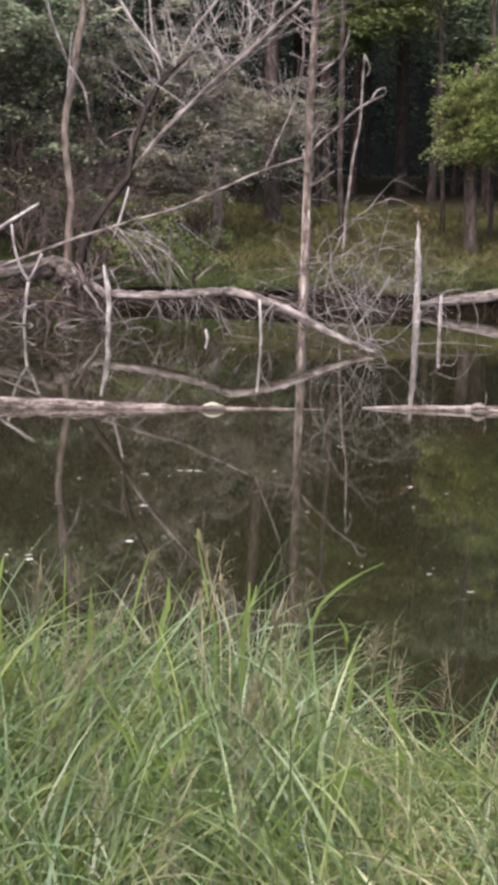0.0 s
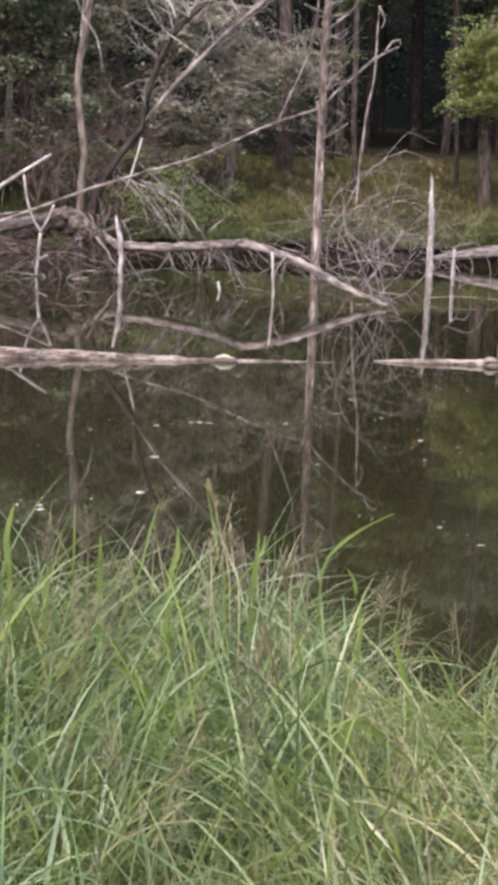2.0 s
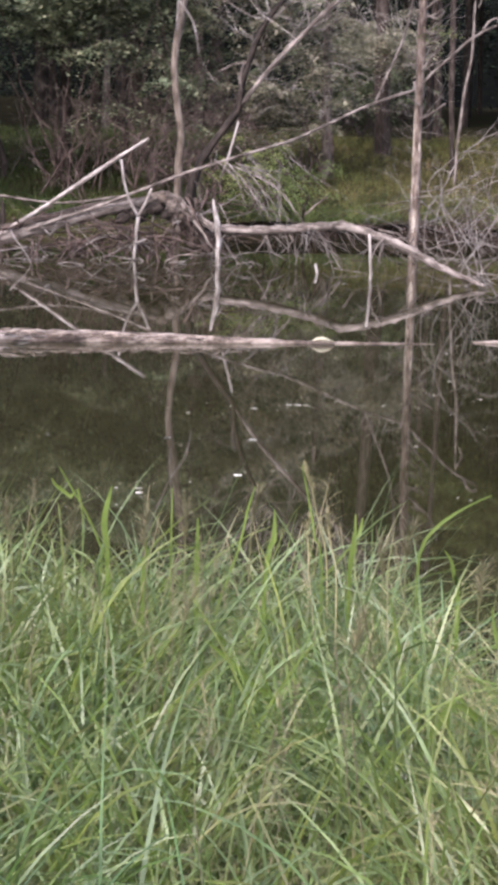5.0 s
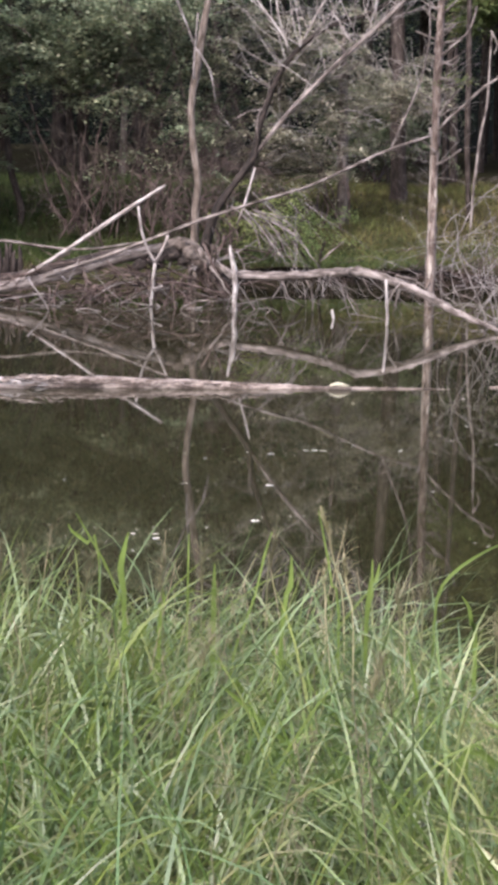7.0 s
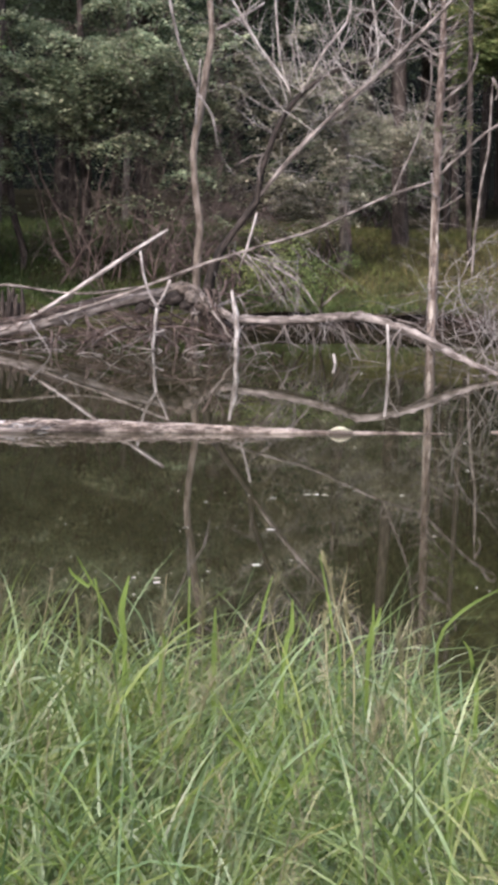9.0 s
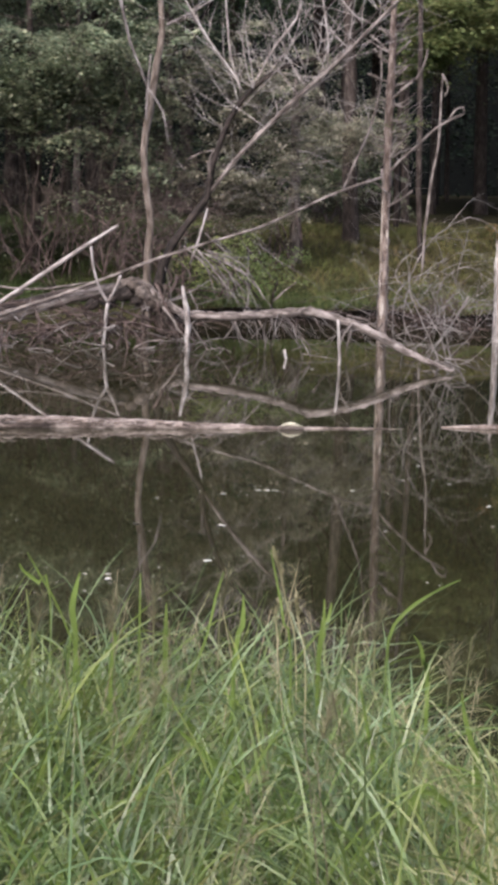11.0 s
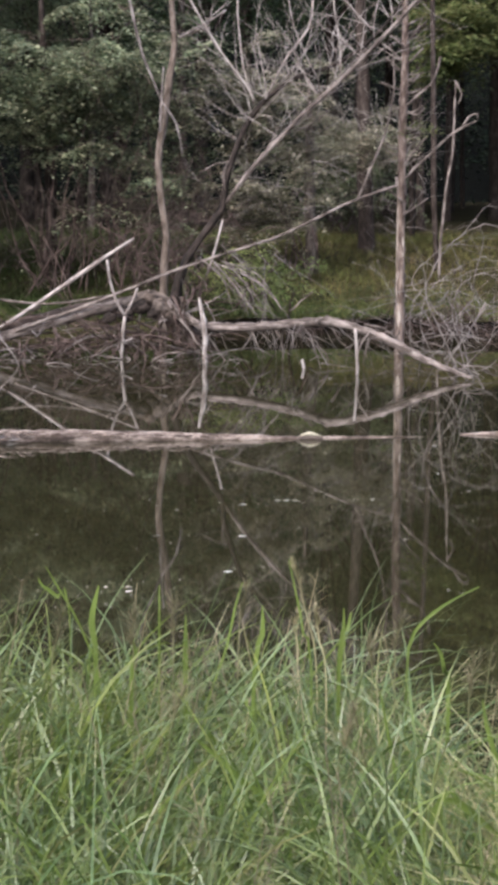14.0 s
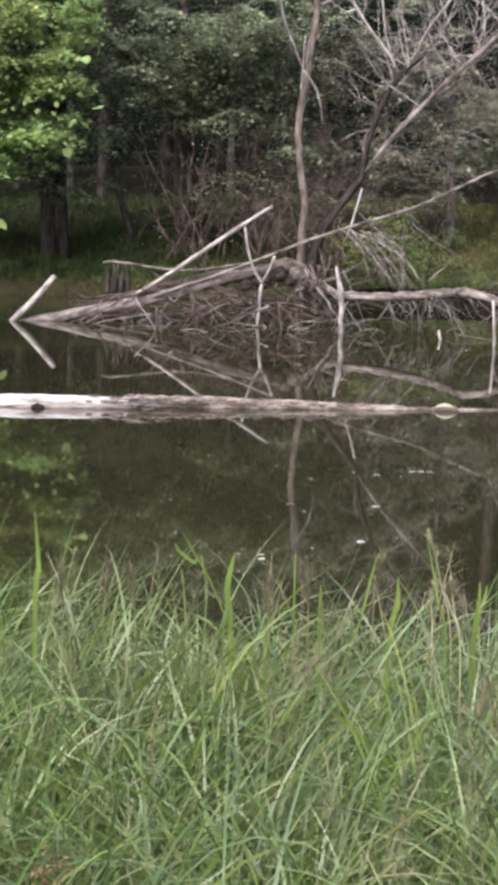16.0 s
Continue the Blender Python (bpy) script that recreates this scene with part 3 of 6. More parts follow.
bank_trunk("tree", [(-3.08, 33.40, 0.88, 0.1085), (-3.08, 33.40, 1.66, 0.1002), (-3.11, 33.40, 2.53, 0.0835), (-3.17, 33.40, 3.96, 0.0668), (-3.24, 33.40, 5.85, 0.0418)], M_DARK, "grey-brown trunk wrapped in brown vines on the bank")
bank_trunk("tree", [(-4.08, 32.80, 0.64, 0.0656), (-4.06, 32.80, 0.98, 0.0574), (-4.16, 32.80, 1.36, 0.0574), (-4.26, 32.80, 1.74, 0.0574), (-4.31, 32.80, 2.31, 0.0410)], M_DARK, "dark curved bare stem on the bank", "sapling")
left_tree = bank_trunk("tree", [(-6.96, 32.70, 0.54, 0.1347), (-6.85, 32.70, 2.46, 0.1212), (-6.65, 32.70, 4.81, 0.1077), (-6.55, 32.70, 7.11, 0.0605)], M_LIVE, "tree with fresh green broad leaves overhanging the bank")
crown_at(left_tree, np.concatenate([cloud((-6.32, 29.40, 4.04), (-4.44, 31.00, 4.65), 40), cloud((-6.33, 29.40, 3.28), (-4.57, 31.00, 3.90), 36), cloud((-6.33, 29.40, 2.30), (-4.70, 31.00, 2.88), 34), cloud((-6.37, 29.60, 2.86), (-5.30, 31.00, 3.36), 18), cloud((-6.33, 29.40, 2.00), (-5.57, 31.00, 2.19), 7), cloud((-8.08, 30.00, 1.96), (-6.69, 32.00, 4.84), 60), cloud((-7.51, 30.00, 5.08), (-4.63, 32.00, 4.87), 30), cloud((-7.48, 30.00, 7.94), (-4.64, 32.00, 5.50), 90)]), 90, 0.20, 0.13, L_FRESH, 0.25, 0.95)


def broad_leaf(tree, at, size):
    """One large toothed leaf, cupped along its midrib."""
    s = Shape()
    u = np.array([0, 0.12, 0.3, 0.45, 0.6, 0.8, 1.0])
    w = np.array([0.05, 0.34, 0.42, 0.36, 0.40, 0.18, 0.0])
    d = np.array([rng.normal(0.3, 0.6), rng.normal(-0.3, 0.4), rng.uniform(-0.8, 0.1)])
    d /= np.linalg.norm(d)
    side = np.cross(d, np.array([rng.normal(0, 0.45), rng.normal(-0.5, 0.4), 0.8]))
    side /= np.linalg.norm(side)
    up = np.cross(side, d)
    c = np.array(at) + np.outer(u, d) * size - np.outer(u ** 2, up) * size * 0.15
    v = np.stack([c - np.outer(w, side) * size + up * size * 0.06, c, c + np.outer(w, side) * size + up * size * 0.06], 1).reshape(-1, 3)
    k = np.arange(6)[:, None] * 3
    s.add(v, np.vstack([k + np.array([0, 1, 4, 3]), k + np.array([1, 2, 5, 4])]))
    part("leaf", s, L_FRESH, tree)


for at, size in (((-4.19, 29.50, 2.96), 0.24), ((-4.68, 29.50, 3.63), 0.20), ((-4.62, 29.50, 2.36), 0.20), ((-5.58, 29.50, 1.86), 0.19), ((-5.71, 29.50, 1.23), 0.22), ((-5.13, 29.50, 2.60), 0.18), ((-4.35, 29.50, 3.73), 0.18), ((-4.83, 29.50, 4.06), 0.18)):
    broad_leaf(left_tree, at, size)
edge0, edge1 = np.array((-5.84, 29.60, 4.39)), np.array((-4.53, 29.60, 2.55))
for _ in range(46):
    broad_leaf(left_tree, rng.uniform(np.minimum(edge0, edge1), np.maximum(edge0, edge1)), rng.uniform(0.07, 0.12))
crown_at(left_tree, np.concatenate([cloud((-7.05, 31.00, 1.62), (-4.30, 32.40, 2.59), 60), cloud((-7.04, 31.00, 2.52), (-4.17, 32.40, 4.63), 80)]), 110, 0.22, 0.085, L_DULL, 0.25)
upper = bank_trunk("tree", [(3.61, 38.00, 0.73, 0.0665), (3.58, 38.00, 3.26, 0.0665), (3.76, 38.00, 5.43, 0.0570), (3.76, 38.00, 8.09, 0.0285)], M_DARK, "young tree with olive green foliage on the bank")
crown_at(upper, np.concatenate([cloud((3.44, 34.50, 4.35), (4.45, 36.00, 4.95), 46), cloud((3.44, 34.50, 4.85), (5.25, 36.00, 5.63), 90), cloud((3.15, 35.00, 5.46), (5.33, 36.40, 7.60), 90)]), 90, 0.20, 0.10, L_OLIVE)
right_up = bank_trunk("tree", [(7.10, 38.60, 1.2, 0.075), (7.02, 38.60, 3.75, 0.070), (7.06, 38.60, 6.72, 0.060), (7.04, 38.60, 9.8, 0.03)], M_DARK, "tree with blue-green foliage at the edge of the wood")
crown_at(right_up, np.concatenate([cloud((5.85, 36.20, 4.60), (7.60, 37.60, 5.70), 90), cloud((5.55, 36.20, 5.40), (7.80, 37.40, 7.30), 90)]), 110, 0.28, 0.11, L_BLUE)

# shrubs
def shrub(name, centres, root, per, size, leaf, mat, label, sprigs=40, twig_mat=M_TWIG_BROWN, flat=0.25, stems=7):
    """A bush: a few stems from the ground, wild sprigs and flattened sprays of leaves."""
    z = float(ground_height(root[0], root[1]))
    t = thing(name, (root[0], root[1], z - 0.05), label, "shrub", "shrubs on the far bank")
    base = np.array([root[0], root[1], z - 0.1])
    for q in rng.choice(len(centres), stems, replace=False):
        c = centres[q]
        b0 = base + np.append(rng.normal(0, 0.3, 2), 0)
        m = (b0 + c) / 2 + np.append(rng.normal(0, 0.25, 2), 0.2)
        limb("stem", t, [(*b0, 0.022), (*((b0 + m) / 2 + rng.normal(0, 0.08, 3)), 0.018), (*m, 0.013), (*c, 0.005)], M_TWIG_BROWN, "", 5, 0.3, 0.05, 0.02)
    s = Shape()
    for q in rng.integers(0, len(centres), sprigs):
        twigs(s, centres[q] + rng.normal(0, 0.15, 3), rng.normal(0, 1, 3) + np.array([0, 0, 0.25]), rng.uniform(0.4, 1.1), rng.uniform(0.005, 0.010), 2, 0.15, 3, 4)
    part("twig_mass", s, twig_mat, t, kind="stuff")
    c = Shape()
    leaves(c, sprays(centres, per, size, flat), leaf, 0.55)
    part("foliage", c, mat, t, kind="stuff", smooth=False)
    return t


shrub("shrub", np.concatenate([about((0.84, 33.00, 3.23), 0.65, 0.5, 0.6, 42), about((1.90, 37.00, 3.34), 0.55, 0.5, 0.45, 36), about((0.05, 33.00, 3.95), 0.55, 0.5, 0.5, 34), about((0.58, 33.00, 2.18), 0.55, 0.4, 0.35, 24), about((2.54, 34.00, 3.17), 0.25, 0.4, 0.25, 18)]), (1.00, 33.00, 0.95), 200, 0.21, 0.078, L_GREY, "grey-green twiggy shrub at the water's edge", 230, M_SILVER)
shrub("shrub", np.concatenate([about((-3.20, 32.58, 4.05), 0.9, 0.5, 0.55, 30), about((-4.14, 32.58, 3.62), 0.7, 0.5, 0.7, 24), about((-2.24, 32.58, 4.15), 0.7, 0.5, 0.45, 22)]), (-3.05, 32.58, 0.82), 250, 0.34, 0.095, L_SAGE, "dull green shrub with layered leaf sprays", 50, flat=0.15)
shrub("shrub", np.concatenate([about((-1.76, 33.06, 4.26), 1.0, 0.5, 0.9, 34), about((-1.25, 33.06, 3.05), 0.35, 0.5, 0.6, 20), about((-2.75, 33.06, 3.35), 0.30, 0.4, 0.25, 8)]), (-1.70, 33.06, 0.87), 250, 0.34, 0.095, L_SAGE, "dull green shrub with layered leaf sprays", 40, flat=0.15)
shrub("shrub", np.concatenate([about((3.19, 44.00, 2.76), 0.5, 0.5, 0.40, 30), about((1.85, 40.00, 2.79), 0.6, 0.5, 0.6, 40)]), (2.38, 40.00, 0.84), 300, 0.27, 0.085, L_DULL, "dull green shrub under the trees", 20)
shrub("vine_tangle", about((-2.84, 32.10, 1.75), 0.50, 0.3, 0.50, 60), (-2.84, 32.10, 0.8), 4, 0.2, 0.06, L_DULL, "tangle of bare brown vines and stems", 85, M_BROWN, stems=12)
shrub("vine_tangle", about((-1.56, 31.95, 1.75), 0.55, 0.3, 0.45, 60), (-1.46, 31.95, 0.74), 6, 0.2, 0.06, L_DULL, "tangle of bare brown vines and stems", 90, M_BROWN, stems=10)
shrub("vine_tangle", about((-0.78, 30.60, 1.30), 0.75, 0.3, 0.32, 60), (-0.78, 31.20, 0.70), 5, 0.2, 0.05, L_DULL, "dense brown brush behind the fallen tree", 120, stems=12)
shrub("shrub", about((0.36, 28.30, 1.11), 0.40, 0.3, 0.20, 60), (0.41, 31.50, 0.53), 80, 0.13, 0.045, L_YELLOW, "small fresh green shrub by the fallen tree", 12, stems=5)

# meadow grass of the far bank
n = 80000
mx = rng.uniform(-14, 14, n)
my = far_shore(mx) + 0.12 + 10.5 * rng.beta(0.9, 1.5, n)
mz = ground_height(mx, my)


def blades(shape, x, y, z, length, width, bend, seg, face=None, lean=0.0):
    """Grass blades: tapering arched strips."""
    n = len(x)
    az = rng.uniform(0, 2 * math.pi, n) if face is None else face
    side = np.stack([-np.sin(az), np.cos(az), np.zeros(n)], -1)
    out = np.stack([np.cos(az), np.sin(az), np.zeros(n)], -1)
    u = np.linspace(0, 1, seg + 1)
    ln, bd = length[:, None], bend[:, None]
    ang = np.zeros((n, 1)) + np.reshape(lean, (-1, 1)) + bd * u[None, :] ** 1.5
    dz, dr = np.cos(ang), np.sin(ang)
    st = 1 / seg
    zz = np.concatenate([np.zeros((n, 1)), np.cumsum((dz[:, :-1] + dz[:, 1:]) / 2 * st, 1)], 1) * ln
    rr = np.concatenate([np.zeros((n, 1)), np.cumsum((dr[:, :-1] + dr[:, 1:]) / 2 * st, 1)], 1) * ln
    c = np.stack([x, y, z], -1)[:, None] + out[:, None] * rr[..., None]
    c[..., 2] += zz
    wv = width[:, None] * (1 - u[None, :] ** 2.2) * (0.55 + 0.45 * np.minimum(1, u * 4))[None, :] + 0.0006
    twist = rng.normal(0, 0.5, n)[:, None] * u[None, :]
    sd = side[:, None] * np.cos(twist)[..., None] + np.array([0, 0, 1.0]) * np.sin(twist)[..., None]
    v = np.stack([c - sd * wv[..., None] / 2, c + sd * wv[..., None] / 2], 2).reshape(n, -1, 3)
    m = 2 * (seg + 1)
    k = np.arange(seg) * 2
    q = np.stack([k, k + 1, k + 3, k + 2], -1)
    shape.add(v.reshape(-1, 3), (np.arange(n)[:, None, None] * m + q[None]).reshape(-1, 4))
    return c


# grass on the left is greener, and tree shade is put into its colour
shaded = mx + rng.normal(0, 0.8, n) < 0.9 - 0.05 * (my - 30)
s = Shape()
k = int(shaded.sum())
blades(s, mx[shaded], my[shaded], mz[shaded] - 0.03, rng.uniform(0.16, 0.42, k), rng.uniform(0.006, 0.015, k), rng.uniform(0.7, 2.6, k), 3, None, 0.25)
tagged(new("shaded_bank_grass", s.mesh("shaded_bank_grass", G_SHADED, False)), "green grass of the far bank, its colour darkened for tree shade", "grass", kind="stuff")
s = Shape()
mx, my, mz = mx[~shaded], my[~shaded], mz[~shaded]
n = len(mx)
blades(s, mx, my, mz - 0.03, rng.uniform(0.14, 0.40, n), rng.uniform(0.005, 0.012, n), rng.uniform(0.9, 2.8, n), 4, None, 0.35)
tagged(new("meadow_grass", s.mesh("meadow_grass", G_FAR, False)), "olive and yellowish grass covering the far bank", "grass", kind="stuff")

s = Shape()
n = 17000
mx = rng.uniform(-9, 9, n)
my = far_shore(mx) + np.where(mx < -0.9, -0.08, 0.09) + 1.7 * rng.beta(1.0, 1.9, n)
blades(s, mx, my, np.maximum(ground_height(mx, my), -0.25) - 0.05, rng.uniform(0.16, 0.42, n), rng.uniform(0.006, 0.013, n), rng.uniform(1.1, 2.8, n), 5, None, 0.4)
tagged(new("shore_sedge", s.mesh("shore_sedge", G_SEDGE, False)), "green sedge hanging over the far water's edge", "sedge", kind="stuff")

# ---------------------------------------------------------------- the fallen tree and dead wood in the water
fallen = thing("fallen_tree", (-0.90, 26.30, 0.86), "large fallen dead tree lying half in the pond", "dead tree")
limb("trunk", fallen, [(-4.82, 25.90, -0.06, 0.0347), (-4.43, 25.96, -0.00, 0.0625), (-3.90, 26.01, 0.10, 0.0766), (-3.05, 26.07, 0.28, 0.0767), (-2.44, 26.13, 0.45, 0.0770), (-1.75, 26.19, 0.65, 0.0771), (-1.45, 26.22, 0.74, 0.0450), (-1.25, 26.26, 0.82, 0.0250)], M_GREY, "grey barkless trunk rising out of the water", 12, 0.15, 0.10)
# dark bark here puts the shade under the fallen trunk into the colour
limb("trunk", fallen, [(-4.33, 26.30, 0.02, 0.0271), (-3.48, 26.40, 0.27, 0.0489), (-2.71, 26.50, 0.46, 0.0709), (-1.94, 26.60, 0.62, 0.0986), (-1.39, 26.70, 0.67, 0.1099), (-1.00, 26.80, 0.62, 0.0772)], M_DARK, "dark trunk behind, coloured for the shaded underside", 12, 0.15, 0.10)
limb("root", fallen, [(-1.62, 26.50, 0.62, 0.0327), (-1.35, 26.50, 0.74, 0.0491), (-1.12, 26.50, 0.82, 0.0655), (-0.91, 26.50, 0.76, 0.0709), (-0.78, 26.50, 0.62, 0.0491)], M_LIVE, "", 10, 0.06, 0.2)
limb("root", fallen, [(-1.08, 26.40, 0.89, 0.0380), (-1.09, 26.40, 0.74, 0.0489), (-1.00, 26.40, 0.59, 0.0435), (-0.90, 26.40, 0.53, 0.0272)], M_LIVE, "", 10, 0.06, 0.2)
limb("root", fallen, [(-0.68, 26.60, 1.05, 0.0493), (-0.74, 26.60, 0.81, 0.0602), (-0.80, 26.60, 0.54, 0.0438), (-0.84, 26.60, 0.38, 0.0219)], M_LIVE, "", 10, 0.06, 0.2)
limb("root", fallen, [(-0.96, 26.40, 0.70, 0.0272), (-0.68, 26.40, 0.38, 0.0217), (-0.51, 26.40, 0.17, 0.0217), (-0.39, 26.40, -0.00, 0.0163)], M_LIVE, "", 10, 0.06, 0.2)
limb("root", fallen, [(-0.90, 26.40, 0.59, 0.0217), (-0.95, 26.40, 0.32, 0.0163), (-1.02, 26.40, -0.01, 0.0163)], M_LIVE, "", 10, 0.06, 0.2)
limb("root", fallen, [(-0.73, 26.50, 0.62, 0.0273), (-0.61, 26.50, 0.51, 0.0327), (-0.41, 26.50, 0.43, 0.0382)], M_LIVE, "", 10, 0.06, 0.2)
# brown burls at the joint; black ones paint the shaded hollow under the trunk
for c, r, mat in (((-1.05, 26.02, 0.80), 0.080, M_BROWN), ((-0.93, 25.98, 0.70), 0.090, M_LIVE), ((-0.82, 26.02, 0.58), 0.075, M_BROWN), ((-1.18, 26.02, 0.68), 0.10, M_BLACK), ((-1.40, 26.05, 0.60), 0.095, M_BLACK), ((-1.62, 26.08, 0.53), 0.075, M_BLACK), ((-0.72, 26.05, 0.50), 0.060, M_BROWN), ((-1.02, 25.99, 0.60), 0.07, M_BLACK)):
    c = np.array(c)
    d = np.array([0.75, 0, -0.55]) * r if mat is not M_BLACK else np.array([0.9, 0, 0.2]) * r
    limb("burl", fallen, [(*(c - d * 1.3), r * 0.45), (*(c - d * 0.5), r * 0.9), (*c, r), (*(c + d * 0.6), r * 0.85), (*(c + d * 1.4), r * 0.35)], mat, "knotted burl where the limbs meet, the black ones coloured for the shaded hollow", 14, 0.025, 0.14)
for k in range(8):
    a = np.array((-0.90, 26.0, 0.72)) + rng.normal(0, 1, 3) * np.array([0.14, 0.06, 0.10])
    b = np.array((rng.uniform(-0.75, -0.20), rng.uniform(25.8, 26.3), rng.uniform(-0.08, 0.25)))
    m = (a + b) / 2 + rng.normal(0, 0.06, 3)
    limb("root", fallen, [(*a, 0.020), (*m, 0.013), (*b, 0.006)], (M_LIVE, M_TWIG_BROWN, M_BROWN)[k % 3], "", 7, 0.06, 0.16, 0.008)
for k in range(66):
    u = rng.uniform(0.02, 1.02)
    a = np.array((-3.6, 26.40, 0.08)) * (1 - u) + np.array((-0.75, 26.35, 0.42)) * u + np.array([rng.normal(0, 0.1), rng.uniform(-0.25, 0.30), -abs(rng.normal(0, 0.10))])
    go = np.array([rng.normal(0.15, 0.75), rng.normal(-0.1, 0.3), rng.uniform(-0.75, 0.12)])
    go *= rng.uniform(0.45, 1.35) / np.linalg.norm(go)
    b = a + go
    b[2] = max(b[2], -0.12)
    m = (a + b) / 2 + rng.normal(0, 0.035, 3)
    r = rng.uniform(0.007, 0.017)
    limb("stick", fallen, [(*a, r), (*m, r * 0.85), (*b, r * 0.5)], (M_TWIG_BROWN, M_BROWN, M_TWIG_BROWN, M_TWIG_BROWN, M_TWIG)[k % 5], "", 6, 0.12, 0.10, 0.006)
dark_limb = limb("limb", fallen, [(-0.75, 26.50, 0.66, 0.0815), (-0.71, 26.50, 0.94, 0.0690), (-0.58, 26.50, 1.32, 0.0580), (-0.32, 26.50, 1.70, 0.0502), (-0.10, 26.50, 2.01, 0.0502), (-0.06, 26.50, 2.33, 0.0452), (0.02, 26.50, 2.60, 0.0401), (0.13, 26.50, 2.93, 0.0401), (0.27, 26.50, 3.22, 0.0401), (0.50, 26.50, 3.50, 0.0351), (0.88, 26.50, 3.78, 0.0301), (1.34, 26.50, 3.92, 0.0301), (1.79, 26.50, 4.19, 0.0251), (2.24, 26.50, 4.66, 0.0201), (2.53, 26.50, 5.18, 0.0100)], M_BLACK, "dark curving limb", 10, 0.2, 0.0920)
limb("limb", fallen, [(-0.06, 26.50, 2.07, 0.0278), (0.14, 26.41, 2.34, 0.0324), (0.44, 26.32, 2.71, 0.0322), (0.81, 26.24, 3.09, 0.0321), (1.12, 26.15, 3.40, 0.0320), (1.54, 26.06, 3.78, 0.0320), (1.93, 25.98, 4.18, 0.0273), (2.30, 25.89, 4.57, 0.0272), (2.68, 25.80, 5.03, 0.0180)], M_GREY, "pale grey limb", 8, 0.2, 0.07)
limb("limb", fallen, [(-0.84, 26.40, 0.71, 0.0489), (-0.44, 25.92, 0.47, 0.0534), (-0.25, 25.44, 0.46, 0.0576), (0.45, 24.96, 0.50, 0.0514), (1.02, 24.48, 0.59, 0.0554), (1.28, 24.00, 0.63, 0.0544), (1.63, 23.78, 0.55, 0.0539), (2.03, 23.56, 0.40, 0.0534), (2.36, 23.34, 0.23, 0.0432), (2.76, 23.12, 0.08, 0.0333), (2.91, 22.90, 0.04, 0.0141)], M_GREY, "grey barkless limb reaching over the water", 12, 0.08, 0.16)
limb("limb", fallen, [(-2.88, 26.00, 0.36, 0.0193), (-2.34, 26.04, 0.55, 0.0232), (-1.72, 26.08, 0.78, 0.0232), (-1.03, 26.12, 1.06, 0.0233), (-0.61, 26.16, 1.22, 0.0233), (-0.00, 26.20, 1.42, 0.0194), (0.46, 26.36, 1.56, 0.0195), (0.76, 26.52, 1.67, 0.0197), (1.18, 26.68, 1.87, 0.0198), (1.78, 26.84, 2.15, 0.0199), (2.32, 27.00, 2.33, 0.0200)], M_GREY, "long grey slanting branch", 8, 0.2, 0.08)
limb("limb", fallen, [(-3.16, 26.00, 0.35, 0.0251), (-2.43, 26.00, 0.83, 0.0293), (-1.67, 26.00, 1.36, 0.0251), (-1.28, 26.00, 1.61, 0.0167)], M_PALE, "pale bare pole leaning up", 8, 0.2, 0.0920)
limb("limb", fallen, [(-3.62, 26.40, 0.78, 0.0174), (-3.49, 26.40, 0.80, 0.0218), (-3.17, 26.40, 0.76, 0.0174), (-2.47, 26.40, 0.70, 0.0174), (-1.61, 26.40, 0.82, 0.0130)], M_GREY, "", 7, 0.2, 0.08)
limb("limb", fallen, [(-4.79, 25.80, -0.01, 0.0399), (-4.48, 25.80, 0.29, 0.0478), (-4.20, 25.80, 0.61, 0.0399)], M_PALE, "short pale upturned branch", 8, 0.15, 0.1200)
limb("branch", dark_limb, [(0.33, 26.30, 3.41, 0.0133), (0.25, 26.30, 3.63, 0.0178), (-0.08, 26.30, 4.05, 0.0178), (-0.46, 26.30, 4.65, 0.0178), (-0.67, 26.30, 5.01, 0.0133)], M_PALE, "", 6, 0.2, 0.06)
limb("branch", dark_limb, [(0.30, 26.30, 3.55, 0.0089), (0.18, 26.30, 3.91, 0.0133), (0.10, 26.30, 4.66, 0.0133), (0.12, 26.30, 5.10, 0.0089)], M_PALE, "", 6, 0.2, 0.06)
limb("branch", dark_limb, [(0.48, 26.20, 3.48, 0.0133), (0.78, 26.20, 4.06, 0.0177), (1.06, 26.20, 4.42, 0.0177), (1.11, 26.20, 4.82, 0.0133)], M_PALE, "", 6, 0.2, 0.06)
limb("branch", dark_limb, [(1.47, 26.10, 3.78, 0.0088), (1.48, 26.10, 4.14, 0.0132), (1.39, 26.10, 4.67, 0.0132), (1.36, 26.10, 5.11, 0.0088)], M_PALE, "", 6, 0.2, 0.06)
limb("branch", dark_limb, [(1.88, 26.00, 4.40, 0.0132), (1.62, 26.00, 4.66, 0.0132), (1.44, 26.00, 4.88, 0.0088)], M_PALE, "", 6, 0.2, 0.06)
limb("branch", dark_limb, [(1.18, 26.40, 3.79, 0.0089), (1.04, 26.40, 4.05, 0.0089), (0.86, 26.40, 4.46, 0.0089), (0.77, 26.40, 4.91, 0.0089)], M_PALE, "", 6, 0.2, 0.06)
limb("branch", dark_limb, [(-0.09, 26.40, 1.86, 0.0134), (-0.14, 26.40, 1.64, 0.0178), (-0.23, 26.40, 1.33, 0.0178), (-0.31, 26.40, 1.10, 0.0134)], M_PALE, "", 6, 0.2, 0.06)
limb("branch", dark_limb, [(0.02, 26.50, 2.64, 0.0089), (-0.18, 26.50, 2.62, 0.0089), (-0.41, 26.50, 2.48, 0.0089)], M_GREY, "", 6, 0.2, 0.06)
